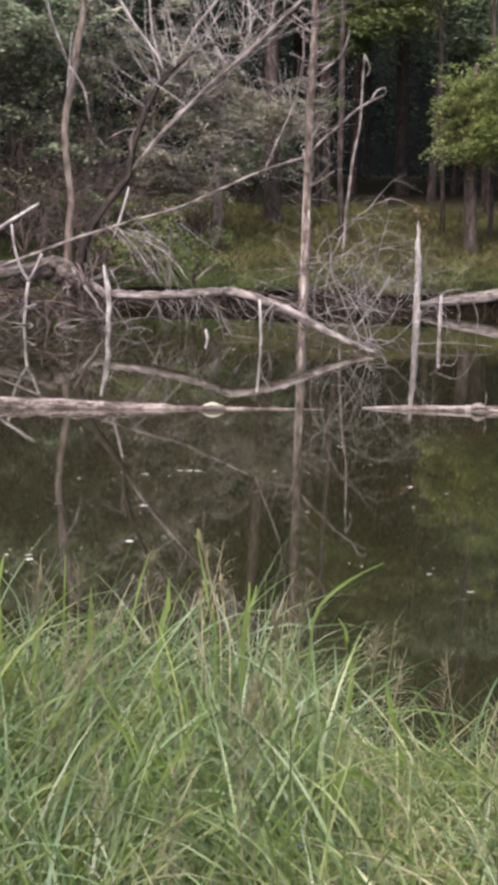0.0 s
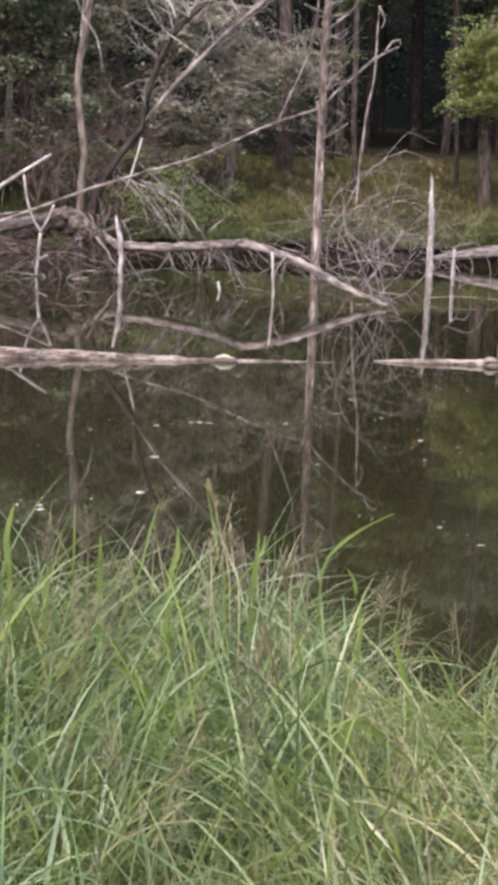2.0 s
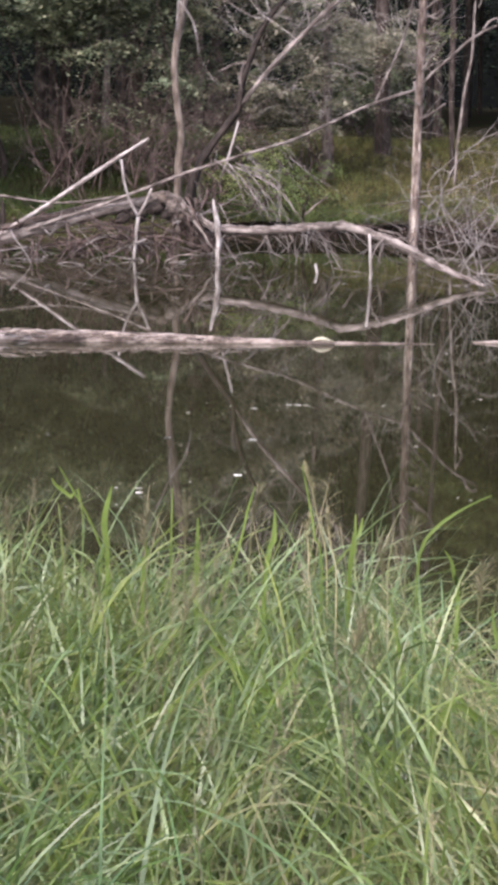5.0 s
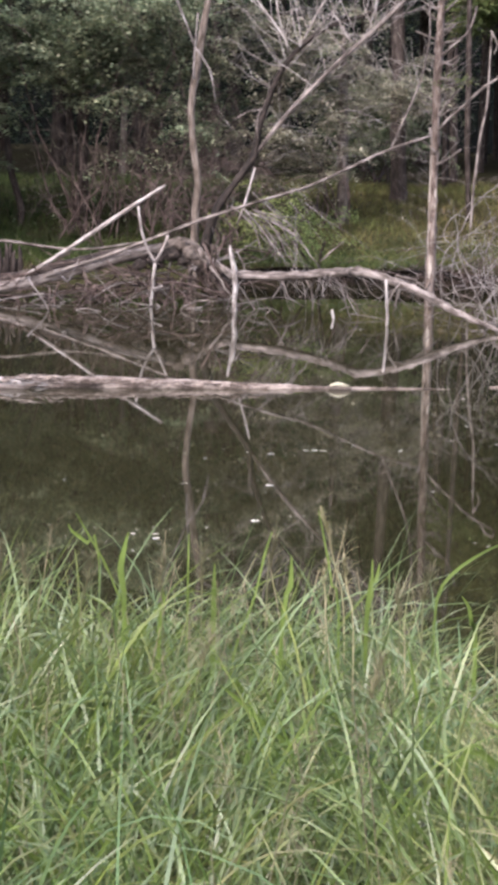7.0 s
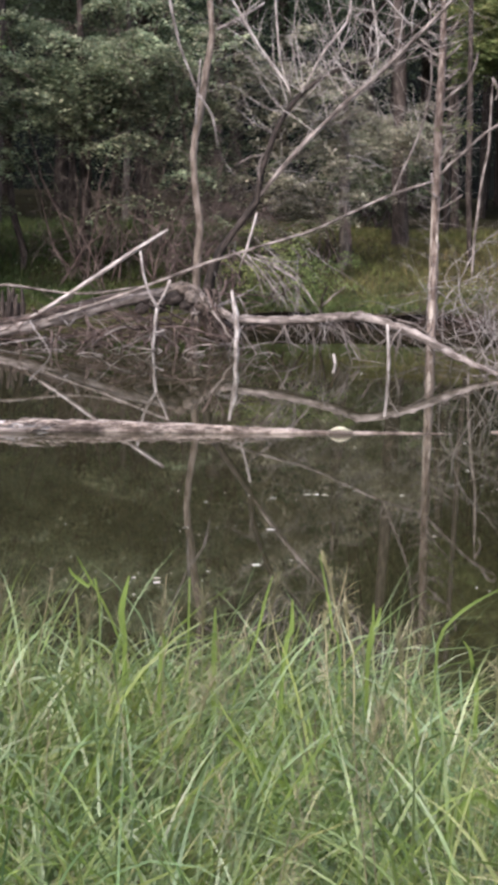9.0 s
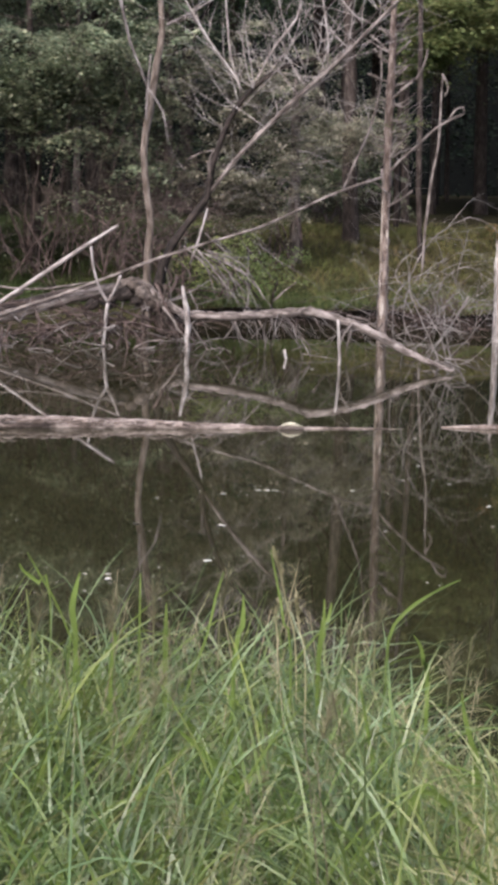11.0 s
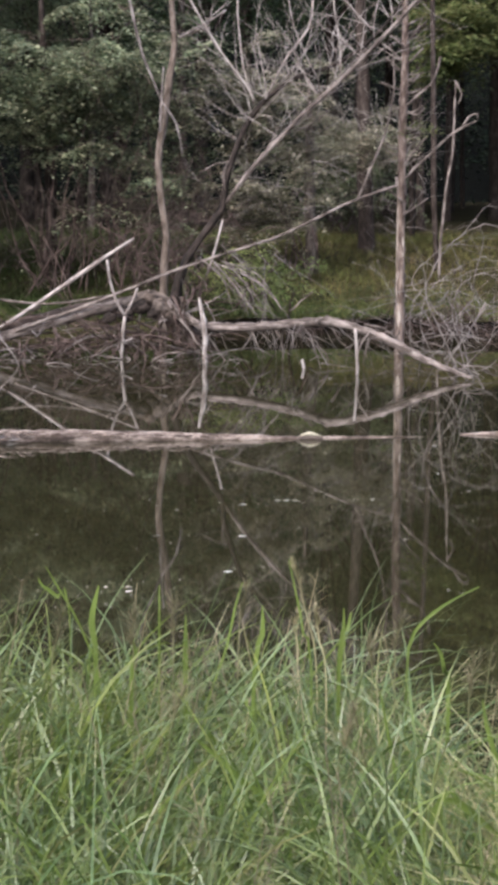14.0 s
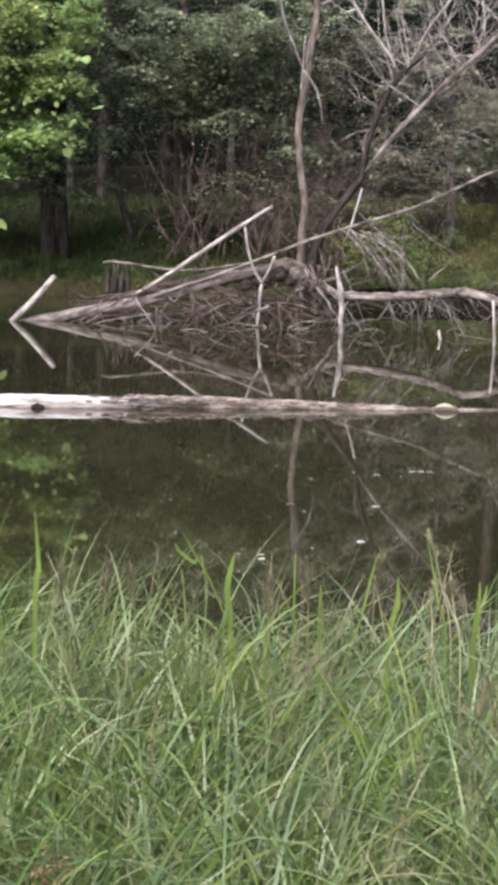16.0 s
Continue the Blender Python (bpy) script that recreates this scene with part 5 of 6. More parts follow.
# dead brush rising from the end of the fallen limb, and tangled along the bank behind it
brush = thing("brush_pile", (2.75, 23.30, 0.0), "grey dead brush with arching twigs rising from the pond", "brush")
sprays_of = Shape()
for pts in (
    [(2.79, 23.20, 0.08, 0.0140), (2.57, 23.23, 0.57, 0.0128), (2.38, 23.26, 1.04, 0.0116), (2.55, 23.29, 1.45, 0.0104), (2.81, 23.31, 1.72, 0.0092), (3.08, 23.34, 1.86, 0.0080), (3.33, 23.37, 1.80, 0.0068), (3.48, 23.40, 1.65, 0.0056)],
    [(2.88, 23.10, 0.05, 0.0120), (2.77, 23.17, 0.44, 0.0110), (2.49, 23.24, 0.84, 0.0099), (2.21, 23.31, 1.17, 0.0089), (2.48, 23.39, 1.48, 0.0079), (2.76, 23.46, 1.62, 0.0069), (3.19, 23.53, 1.57, 0.0058), (3.34, 23.60, 1.54, 0.0048)],
    [(2.55, 23.60, 0.19, 0.0100), (2.37, 23.66, 0.60, 0.0088), (2.46, 23.72, 1.02, 0.0076), (2.81, 23.78, 1.30, 0.0064), (3.16, 23.84, 1.45, 0.0052), (3.35, 23.90, 1.32, 0.0040)],
    [(2.91, 23.00, 0.05, 0.0100), (2.82, 22.97, 0.46, 0.0090), (2.67, 22.93, 0.73, 0.0080), (2.72, 22.90, 1.07, 0.0070), (2.97, 22.87, 1.28, 0.0060), (3.18, 22.83, 1.22, 0.0050), (3.25, 22.80, 0.96, 0.0040)],
    [(2.66, 23.30, 0.15, 0.0090), (2.91, 23.24, 0.58, 0.0079), (3.10, 23.18, 0.86, 0.0068), (3.29, 23.12, 1.07, 0.0058), (3.55, 23.06, 1.19, 0.0047), (3.82, 23.00, 1.10, 0.0036)],
    [(2.29, 23.80, 0.27, 0.0100), (2.25, 23.84, 0.66, 0.0088), (2.37, 23.88, 1.01, 0.0076), (2.69, 23.92, 1.16, 0.0064), (2.98, 23.96, 1.13, 0.0052), (3.21, 24.00, 0.81, 0.0040)],
    [(2.78, 23.10, 0.09, 0.0080), (3.05, 23.18, 0.34, 0.0068), (3.33, 23.25, 0.66, 0.0056), (3.50, 23.32, 1.00, 0.0044), (3.60, 23.40, 1.34, 0.0032)],
    [(2.47, 23.50, 0.23, 0.0100), (2.67, 23.44, 0.42, 0.0088), (2.79, 23.38, 0.70, 0.0076), (2.67, 23.32, 0.98, 0.0064), (2.84, 23.26, 0.85, 0.0052), (3.10, 23.20, 0.65, 0.0040)],
    [(2.03, 24.20, 0.45, 0.0080), (2.29, 24.00, 0.79, 0.0070), (2.61, 23.80, 1.02, 0.0061), (2.94, 23.60, 1.00, 0.0051), (3.20, 23.40, 0.85, 0.0042), (3.47, 23.20, 0.46, 0.0032)],
    [(2.87, 23.00, 0.06, 0.0080), (3.19, 23.13, 0.18, 0.0064), (3.48, 23.27, 0.45, 0.0048), (3.69, 23.40, 0.73, 0.0032)],
    [(2.55, 23.60, 0.19, 0.0080), (2.28, 23.75, 0.42, 0.0068), (2.14, 23.90, 0.72, 0.0056), (2.07, 24.05, 1.06, 0.0044), (2.20, 24.20, 1.34, 0.0032)],
):
    limb("branch", brush, [(*p[:3], p[3] * 0.64) for p in pts], M_TWIG, "", 6, 0.10, 0.08, 0.006)
    path = spline([p[:3] for p in pts], 0.06)
    for q in rng.integers(len(path) // 3, len(path), 4):
        go = path[min(q + 2, len(path) - 1)] - path[q - 2]
        go = go / (np.linalg.norm(go) + 1e-6) + rng.normal(0, 0.5, 3)
        twigs(sprays_of, path[q], go, rng.uniform(0.3, 0.85), rng.uniform(0.0025, 0.0045), 2, 0.2, 3, 4)
for _ in range(10):
    p0 = np.array((2.78, 23.35, 0.35)) + rng.normal(0, 1, 3) * np.array([0.33, 0.30, 0.22])
    twigs(sprays_of, p0, (rng.normal(0.2, 0.8), rng.normal(0, 0.4), rng.uniform(-0.3, 1.0)), rng.uniform(0.35, 0.8), rng.uniform(0.003, 0.005), 2, 0.2, 3, 4)
part("twig_mass", sprays_of, M_SILVER, brush, "silvery grey twigs", "stuff")
for pts in (
    [(4.20, 26.20, 0.54, 0.0100), (4.49, 26.20, 0.62, 0.0085), (4.66, 26.20, 0.47, 0.0070), (4.75, 26.20, 0.24, 0.0055), (4.74, 26.20, 0.01, 0.0040)],
    [(4.22, 26.20, 0.40, 0.0090), (4.42, 26.20, 0.44, 0.0076), (4.50, 26.20, 0.29, 0.0063), (4.46, 26.20, 0.11, 0.0050), (4.34, 26.20, 0.01, 0.0036)],
    [(3.96, 25.20, 0.46, 0.0080), (4.14, 25.20, 0.32, 0.0064), (4.17, 25.20, 0.13, 0.0048), (4.12, 25.20, 0.00, 0.0032)],
    [(3.55, 23.90, 0.05, 0.0070), (3.95, 23.90, 0.08, 0.0056), (4.38, 23.90, 0.06, 0.0042), (4.59, 23.90, 0.04, 0.0028)],
    [(2.24, 23.20, -0.06, 0.0080), (2.66, 23.20, 0.01, 0.0056), (3.00, 23.20, 0.05, 0.0032)],
    [(3.85, 28.60, 0.07, 0.0140), (3.42, 28.60, 0.15, 0.0112), (3.08, 28.60, 0.12, 0.0084), (2.75, 28.60, 0.01, 0.0056)],
    [(3.80, 28.40, 0.64, 0.0160), (3.56, 28.40, 0.21, 0.0112), (3.40, 28.40, 0.04, 0.0064)],
    [(2.50, 27.60, 0.81, 0.0120), (2.79, 27.60, 0.58, 0.0084), (2.97, 27.60, 0.22, 0.0048)],
):
    limb("branch", brush, pts, M_TWIG, "", 6, 0.10, 0.08)
bank_brush = thing("brush_pile", (3.2, 29.6, 0.05), "dark brown dead brush under the far bank", "brush")
s = Shape()
for _ in range(60):
    p0 = np.array((3.15, 29.5, 0.28)) + rng.normal(0, 1, 3) * np.array([0.60, 0.45, 0.18])
    twigs(s, p0, (rng.normal(0, 0.9), rng.normal(-0.2, 0.4), rng.uniform(-0.4, 0.8)), rng.uniform(0.4, 1.0), rng.uniform(0.005, 0.011), 2, 0.4, 2, 4)
part("twig_mass", s, M_TWIG_BROWN, bank_brush, "dark brown twigs", "stuff")
s = Shape()
for _ in range(20):
    p0 = np.array((3.05, 28.6, 0.45)) + rng.normal(0, 1, 3) * np.array([0.55, 0.5, 0.22])
    twigs(s, p0, (rng.normal(0, 0.9), rng.normal(-0.2, 0.4), rng.uniform(-0.3, 0.9)), rng.uniform(0.5, 1.1), rng.uniform(0.005, 0.010), 2, 0.4, 2, 4)
part("twig_mass", s, M_TWIG, bank_brush, "grey twigs", "stuff")

s = Shape()
leaves(s, np.concatenate([about((3.40, 23.45, 1.70), 0.06, 0.05, 0.05, 60), about((3.58, 23.45, 1.62), 0.05, 0.05, 0.04, 30)]), 0.05)
part("dead_leaves", s, L_BROWN, brush, "clump of rusty dead leaves", "stuff", False)

# long log at the foot of the right bank
bank_log = thing("log", (5.60, 31.1, 0.10), "weathered grey log lying along the far bank", "log", "logs")
limb("trunk", bank_log, [(4.54, 30.30, 0.11, 0.0292), (4.74, 30.30, 0.13, 0.0536), (5.07, 30.30, 0.18, 0.0779), (5.43, 30.30, 0.24, 0.0877), (5.81, 30.30, 0.29, 0.0877), (6.63, 30.30, 0.40, 0.0828)], M_GREY, "", 12, 0.15, 0.1)

# ---------------------------------------------------------------- the floating log
log = thing("floating_log", (-1.78, 17.50, -0.05), "long bleached log floating across the pond", "log", "logs")
bare_end = limb("trunk", log, [(-4.56, 16.85, 0.02, 0.0743), (-3.54, 16.87, 0.02, 0.0769), (-3.03, 16.88, 0.03, 0.0770), (-2.63, 16.90, 0.03, 0.0746), (-2.23, 16.95, 0.03, 0.0623), (-1.98, 17.00, 0.02, 0.0400), (-1.73, 17.05, 0.00, 0.0201)], M_BARE, "smooth bleached bare wood", 16, 0.12, 0.035)
barked = limb("trunk", log, [(-2.63, 16.90, -0.01, 0.0298), (-2.36, 16.96, 0.01, 0.0499), (-2.09, 17.03, 0.02, 0.0701), (-1.73, 17.09, 0.02, 0.0744), (-1.23, 17.14, 0.02, 0.0680), (-0.72, 17.18, 0.02, 0.0581), (-0.21, 17.24, 0.01, 0.0456), (0.30, 17.29, -0.00, 0.0356), (0.71, 17.35, -0.01, 0.0255)], M_LOG, "flaking grey-brown bark", 16, 0.06, 0.10)
for k in range(60):
    u = rng.uniform(0, 1)
    a, b = np.array((-2.28, 16.95, 0.09)), np.array((-0.01, 17.10, 0.06))
    c = a * (1 - u) + b * u + np.array([0, rng.uniform(-0.06, 0.03), rng.uniform(-0.03, 0.004)])
    w = rng.uniform(0.015, 0.07)
    limb("bark_flake", barked, [(*(c - np.array([w, 0, 0])), 0.004), (*(c + np.array([0, 0, 0.008])), rng.uniform(0.006, 0.011)), (*(c + np.array([w, 0, 0.002])), 0.003)], M_LOG, "", 6, 0.03, 0.2)
# darker strip along the bare log: the shade of its side as colour
limb("shaded_side", bare_end, [(-4.55, 16.81, -0.01, 0.0297), (-3.53, 16.82, -0.01, 0.0396), (-3.12, 16.83, -0.01, 0.0445), (-2.67, 16.84, -0.00, 0.0396), (-2.27, 16.87, 0.01, 0.0347), (-1.97, 16.90, 0.01, 0.0199)], M_GREY, "brown-grey strip for the shaded side of the log", 12, 0.1, 0.05)
for k in range(34):
    u, w = rng.uniform(0, 1) ** 0.5, rng.uniform(0.02, 0.08)
    a, b = np.array((-2.56, 16.80, 0.05)), np.array((-1.71, 16.86, 0.06))
    c = a * (1 - u) + b * u + np.array([0, 0.03 + rng.uniform(-0.01, 0.01), 0])
    h = rng.uniform(-0.05, 0.07)
    c = c + np.array([0, 0.08 - math.sqrt(max(0.0, 0.0064 - h * h)), h])
    limb("bark_flake", barked, [(*(c - np.array([w, 0, 0])), 0.004), (*c, rng.uniform(0.007, 0.014)), (*(c + np.array([w, 0, 0.002])), 0.004)], (M_LOG, M_LIVE, M_GREY)[k % 3], "", 6, 0.03, 0.2)
limb("knot_hole", bare_end, [(-2.93, 16.75, 0.01, 0.0148), (-2.88, 16.75, 0.02, 0.0271), (-2.82, 16.75, 0.01, 0.0148)], M_DARK, "dark knot hole", 8, 0.02, 0.1)
limb("trunk", log, [(0.72, 17.36, -0.002, 0.0260), (1.13, 17.42, -0.004, 0.0210), (1.49, 17.46, -0.006, 0.0180), (1.80, 17.50, -0.012, 0.0140)], M_LOG, "", 8, 0.1, 0.14)
limb("trunk", log, [(2.16, 17.66, -0.005, 0.0156), (2.56, 17.66, 0.010, 0.0260), (2.84, 17.66, 0.012, 0.0312), (3.28, 17.66, 0.015, 0.0364), (3.54, 17.66, 0.015, 0.0364), (3.86, 17.66, 0.014, 0.0312), (4.34, 17.66, 0.010, 0.0207)], M_LOG, "", 10, 0.10, 0.14)
# made-up lump with a pale cap, standing in for a turtle on the log
limb("knot", log, [(0.63, 17.30, 0.000, 0.014), (0.67, 17.30, 0.012, 0.026), (0.74, 17.30, 0.018, 0.028), (0.81, 17.30, 0.012, 0.024), (0.86, 17.30, 0.005, 0.012)], M_LIVE, "dull rounded lump standing in for a turtle", 12, 0.02, 0.15)
limb("turtle_lump_cap", log, [(0.66, 17.29, 0.034, 0.005), (0.70, 17.29, 0.046, 0.014), (0.745, 17.29, 0.052, 0.017), (0.79, 17.29, 0.045, 0.013), (0.85, 17.29, 0.032, 0.005)], M_TURTLE_TOP, "pale top of the lump standing in for a turtle", 12, 0.015, 0.12)
limb("knot", log, [(3.18, 17.62, 0.03, 0.016), (3.22, 17.62, 0.055, 0.026), (3.27, 17.62, 0.055, 0.022), (3.32, 17.62, 0.04, 0.012)], M_LOG, "", 9, 0.02, 0.2)
limb("twig", log, [(3.30, 17.62, 0.06, 0.007), (3.31, 17.62, 0.13, 0.005), (3.30, 17.62, 0.20, 0.003)], M_LOG, "", 6, 0.03, 0.2)

# flecks on the water
s = Shape()
spots = [(-0.48, 13.00, -0.13), (-0.34, 13.00, 0.05), (0.11, 13.00, 0.09), (0.35, 13.00, 0.12), (0.41, 13.00, 0.12), (0.47, 13.00, 0.12), (-0.83, 13.00, -0.49), (-0.67, 13.00, -0.49), (0.01, 13.00, -0.38), (0.11, 13.00, -0.13),
         (1.94, 13.00, 0.04), (1.44, 13.00, 0.31), (1.34, 13.00, 0.21), (2.20, 13.00, 0.00), (2.10, 13.00, -0.57), (2.40, 13.00, -0.69), (-0.48, 13.00, -0.13), (-0.67, 13.00, -0.52), (1.97, 13.00, -0.10), (1.66, 13.00, 0.19), (1.41, 13.00, 0.50), (0.69, 13.00, 0.96), (1.00, 13.00, 0.13), (0.40, 13.00, 0.12), (0.46, 13.00, 0.12), (1.23, 13.00, -0.15)]
eye_level = np.array([0, 0, 2.2])
spots = np.array([eye_level + (np.array(p) - eye_level) * 2.2 / (2.2 - p[2]) for p in spots])
n = 150
cl = rng.integers(0, len(spots), n)
px = np.concatenate([spots[:, 0], spots[cl, 0] + rng.normal(0, 0.3, n)])
py = np.concatenate([spots[:, 1], spots[cl, 1] + rng.normal(0, 0.25, n)])
n = len(px)
sz = np.where(np.arange(n) < len(spots), rng.uniform(0.016, 0.03, n), rng.uniform(0.003, 0.010, n))
ang = np.arange(6) * math.pi / 3
ring = np.stack([np.cos(ang), 0.8 * np.sin(ang), np.zeros(6)], -1)
v = np.stack([px, py, np.full(n, 0.004)], -1)[:, None] + ring[None] * sz[:, None, None] * rng.uniform(0.6, 1.3, (n, 6, 1))
s.add(v.reshape(-1, 3), np.arange(n)[:, None] * 6 + np.arange(6))
tagged(new("floating_flecks", s.mesh("floating_flecks", M_FLECK, False)), "pale flecks and leaf bits floating on the water", "debris", kind="stuff")

# ---------------------------------------------------------------- bank grass in front
def edge(x):
    return near_shore(x) + 0.05


def arching(shape, x, y, z, length, width, bend, seg, face, lean, roll):
    """Long blades that rise, lean and bow over; each is turned about its own length by roll."""
    n = len(x)
    out = np.stack([np.cos(face), np.sin(face), np.zeros(n)], -1)[:, None]
    side = np.stack([-np.sin(face), np.cos(face), np.zeros(n)], -1)[:, None]
    up = np.array([0, 0, 1.0])
    u = np.linspace(0, 1, seg + 1)[None, :]
    ang = (lean[:, None] + bend[:, None] * u ** 1.7)[..., None]
    tan = out * np.sin(ang) + up * np.cos(ang)
    nrm = out * np.cos(ang) - up * np.sin(ang)
    c = np.concatenate([np.zeros((n, 1, 3)), np.cumsum((tan[:, :-1] + tan[:, 1:]) / 2, 1)], 1) * (length / seg)[:, None, None]
    sway = rng.normal(0, 0.05, (n, 1, 1)) * side * (u ** 2)[..., None] * length[:, None, None]
    c = c + sway + np.stack([x, y, z], -1)[:, None]
    phi = (roll[:, None] + rng.normal(0, 0.7, (n, 1)) * u)[..., None]
    sd = side * np.cos(phi) + nrm * np.sin(phi)
    w = (width[:, None] * (1 - u ** 2.4) * (0.5 + 0.5 * np.minimum(1, u * 3)) + 0.0005)[..., None]
    v = np.stack([c - sd * w / 2, c + sd * w / 2], 2).reshape(n, -1, 3)
    m = 2 * (seg + 1)
    k = np.arange(seg) * 2
    q = np.stack([k, k + 1, k + 3, k + 2], -1)
    shape.add(v.reshape(-1, 3), (np.arange(n)[:, None, None] * m + q[None]).reshape(-1, 4))


def drift(x, y):
    """The way in which the sward leans: to the right over most of the bank, to the left beyond the gap in the shore."""
    turned = 1 / (1 + np.exp(-(x - 0.42) / 0.10))
    return 0.25 + (math.pi - 0.5) * turned + 0.55 * np.sin(2.3 * x + 1.7 * y) + 0.35 * np.sin(5.1 * x - 2.9 * y + 1)


# tussocks: blades start close together and lean much the same way
def tussocks(count, per, long, wide, bend, lean, mat, name, label, spread=0.07, seg=8, loose=0.75, near=4.2, across=(-2.6, 2.8), thin=0.0):
    cx = rng.uniform(*across, count)
    cx = cx[(cx < 0.45) | (rng.uniform(0, 1, count) > thin)]
    count = len(cx)
    cy = edge(cx) - near * rng.beta(0.95, 1.5, count)
    k = count * per
    x = np.repeat(cx, per) + rng.normal(0, spread, k)
    y = np.repeat(cy, per) + rng.normal(0, spread, k)
    face = np.repeat(np.where(rng.uniform(0, 1, count) < 0.4, rng.uniform(0, 6.28, count), drift(cx, cy) + rng.normal(0, loose, count)), per) + rng.normal(0, 0.6, k)
    size = np.repeat(rng.uniform(0.66, 1.0, count) * (1 - 0.12 * np.clip((cx - 0.42) / 0.12, 0, 1)), per)
    s = Shape()
    arching(s, x, y, ground_height(x, y) - 0.02, size * rng.uniform(*long, k), rng.uniform(*wide, k), rng.uniform(*bend, k), seg, face, np.abs(rng.normal(lean, 0.22, k)), rng.normal(0, 0.9, k))
    tagged(new(name, s.mesh(name, mat, True)), label, "grass", kind="stuff")


tussocks(820, 22, (0.42, 0.90), (0.0045, 0.0100), (0.5, 2.3), 0.22, G_NEAR, "bank_grass", "tall green grass in leaning tussocks on the near bank", loose=0.9, thin=0.55)
tussocks(440, 12, (0.45, 0.92), (0.0050, 0.0115), (0.6, 2.4), 0.24, G_BLUE, "glaucous_grass", "blue-green arching grass blades on the near bank", 0.06, loose=0.9, thin=0.6)
tussocks(380, 7, (0.48, 0.90), (0.006, 0.0125), (0.4, 1.9), 0.20, G_LIME, "broad_grass", "broad lime green blades among the bank grass", 0.04, loose=0.9)
tussocks(120, 3, (0.75, 1.00), (0.008, 0.0130), (1.0, 2.4), 0.24, G_BLUE, "long_grass", "long pale arching blades over the bank grass", 0.03, 12)
tussocks(45, 3, (0.45, 0.80), (0.003, 0.0060), (0.6, 2.2), 0.35, G_STRAW, "straw_grass", "dry straw-coloured blades in the bank grass", 0.05)
tussocks(820, 42, (0.28, 0.66), (0.0009, 0.0026), (0.5, 2.2), 0.30, G_WISP, "wispy_grass", "fine wispy tan and grey-green grass on the near bank", 0.12, 6, 1.0)

tussocks(560, 15, (0.45, 0.85), (0.0040, 0.0095), (0.7, 2.3), 0.32, G_PALE, "pale_grass", "pale yellowish leaning grass on the near bank", 0.07, across=(0.45, 2.4))
tussocks(26, 4, (0.40, 0.72), (0.003, 0.0055), (0.5, 1.9), 0.30, G_STRAW, "tan_grass", "dry tan blades in the pale grass", 0.05, across=(0.5, 2.4))
tussocks(110, 9, (0.50, 0.85), (0.0060, 0.0125), (0.3, 1.5), 0.16, G_LIME, "upright_grass", "upright yellow-green blades in fans among the grass", 0.025, near=3.6)

# shorter grass over the rest of the near bank
s = Shape()
n = 42000
lx, ly = rng.uniform(-8.5, 8.5, n), 5.2 - 13 * rng.beta(1.0, 1.7, n)
keep = (ly < near_shore(lx)) & ((np.abs(lx) > 2.5) | (ly < 1.1)) & (lx ** 2 + ly ** 2 > 0.6)
lx, ly = lx[keep], ly[keep]
n = len(lx)
blades(s, lx, ly, ground_height(lx, ly) - 0.02, rng.uniform(0.18, 0.55, n), rng.uniform(0.008, 0.02, n), rng.uniform(0.4, 2.0, n), 4, None, 0.3)
tagged(new("bank_turf", s.mesh("bank_turf", G_NEAR, False)), "shorter green grass covering the near bank", "grass", kind="stuff")

# airy seed heads between the blades
s = Shape()
nh = 150
hx = rng.uniform(-1.8, 2.0, nh)
hy = edge(hx) - 3.0 * rng.beta(0.9, 1.6, nh)
for x, y in zip(hx, hy):
    z = float(ground_height(x, y))
    ln, az = rng.uniform(0.45, 0.7), rng.uniform(0, 6.28)
    tip = np.array([x + 0.2 * math.cos(az) * ln, y + 0.2 * math.sin(az) * ln, z + ln])
    tube(s, [(x, y, z, 0.0016), (*((np.array([x, y, z]) + tip) / 2 + np.array([0, 0, 0.03])), 0.0013), (*tip, 0.0008)], 3, 0.1, 0.0)
    k = 44
    u = rng.uniform(0, 0.2, k)
    a0 = tip - np.array([0, 0, 1.0]) * u[:, None]
    blades(s, a0[:, 0], a0[:, 1], a0[:, 2], rng.uniform(0.02, 0.07, k), rng.uniform(0.0004, 0.0010, k), rng.uniform(0.2, 1.0, k), 3, None, 0.85)
tagged(new("seed_heads", s.mesh("seed_heads", G_SEED, False)), "airy tan seed heads among the bank grass", "grass", kind="stuff")


sprig = thing("dead_sprig", (-0.57, 3.50, 0.84), "small rusty dead sprig in the bank grass", "dead plant")
s = Shape()
leaves(s, about((-0.57, 3.50, 0.84), 0.022, 0.02, 0.022, 130), 0.010)
part("dead_leaves", s, L_BROWN, sprig, kind="stuff", smooth=False)
limb("stem", sprig, [(*(-0.57, 3.50, 0.82), 0.002), ((-0.57, 3.50, 0.82)[0], (-0.57, 3.50, 0.82)[1], 0.40, 0.002)], M_TWIG_BROWN, "", 5)

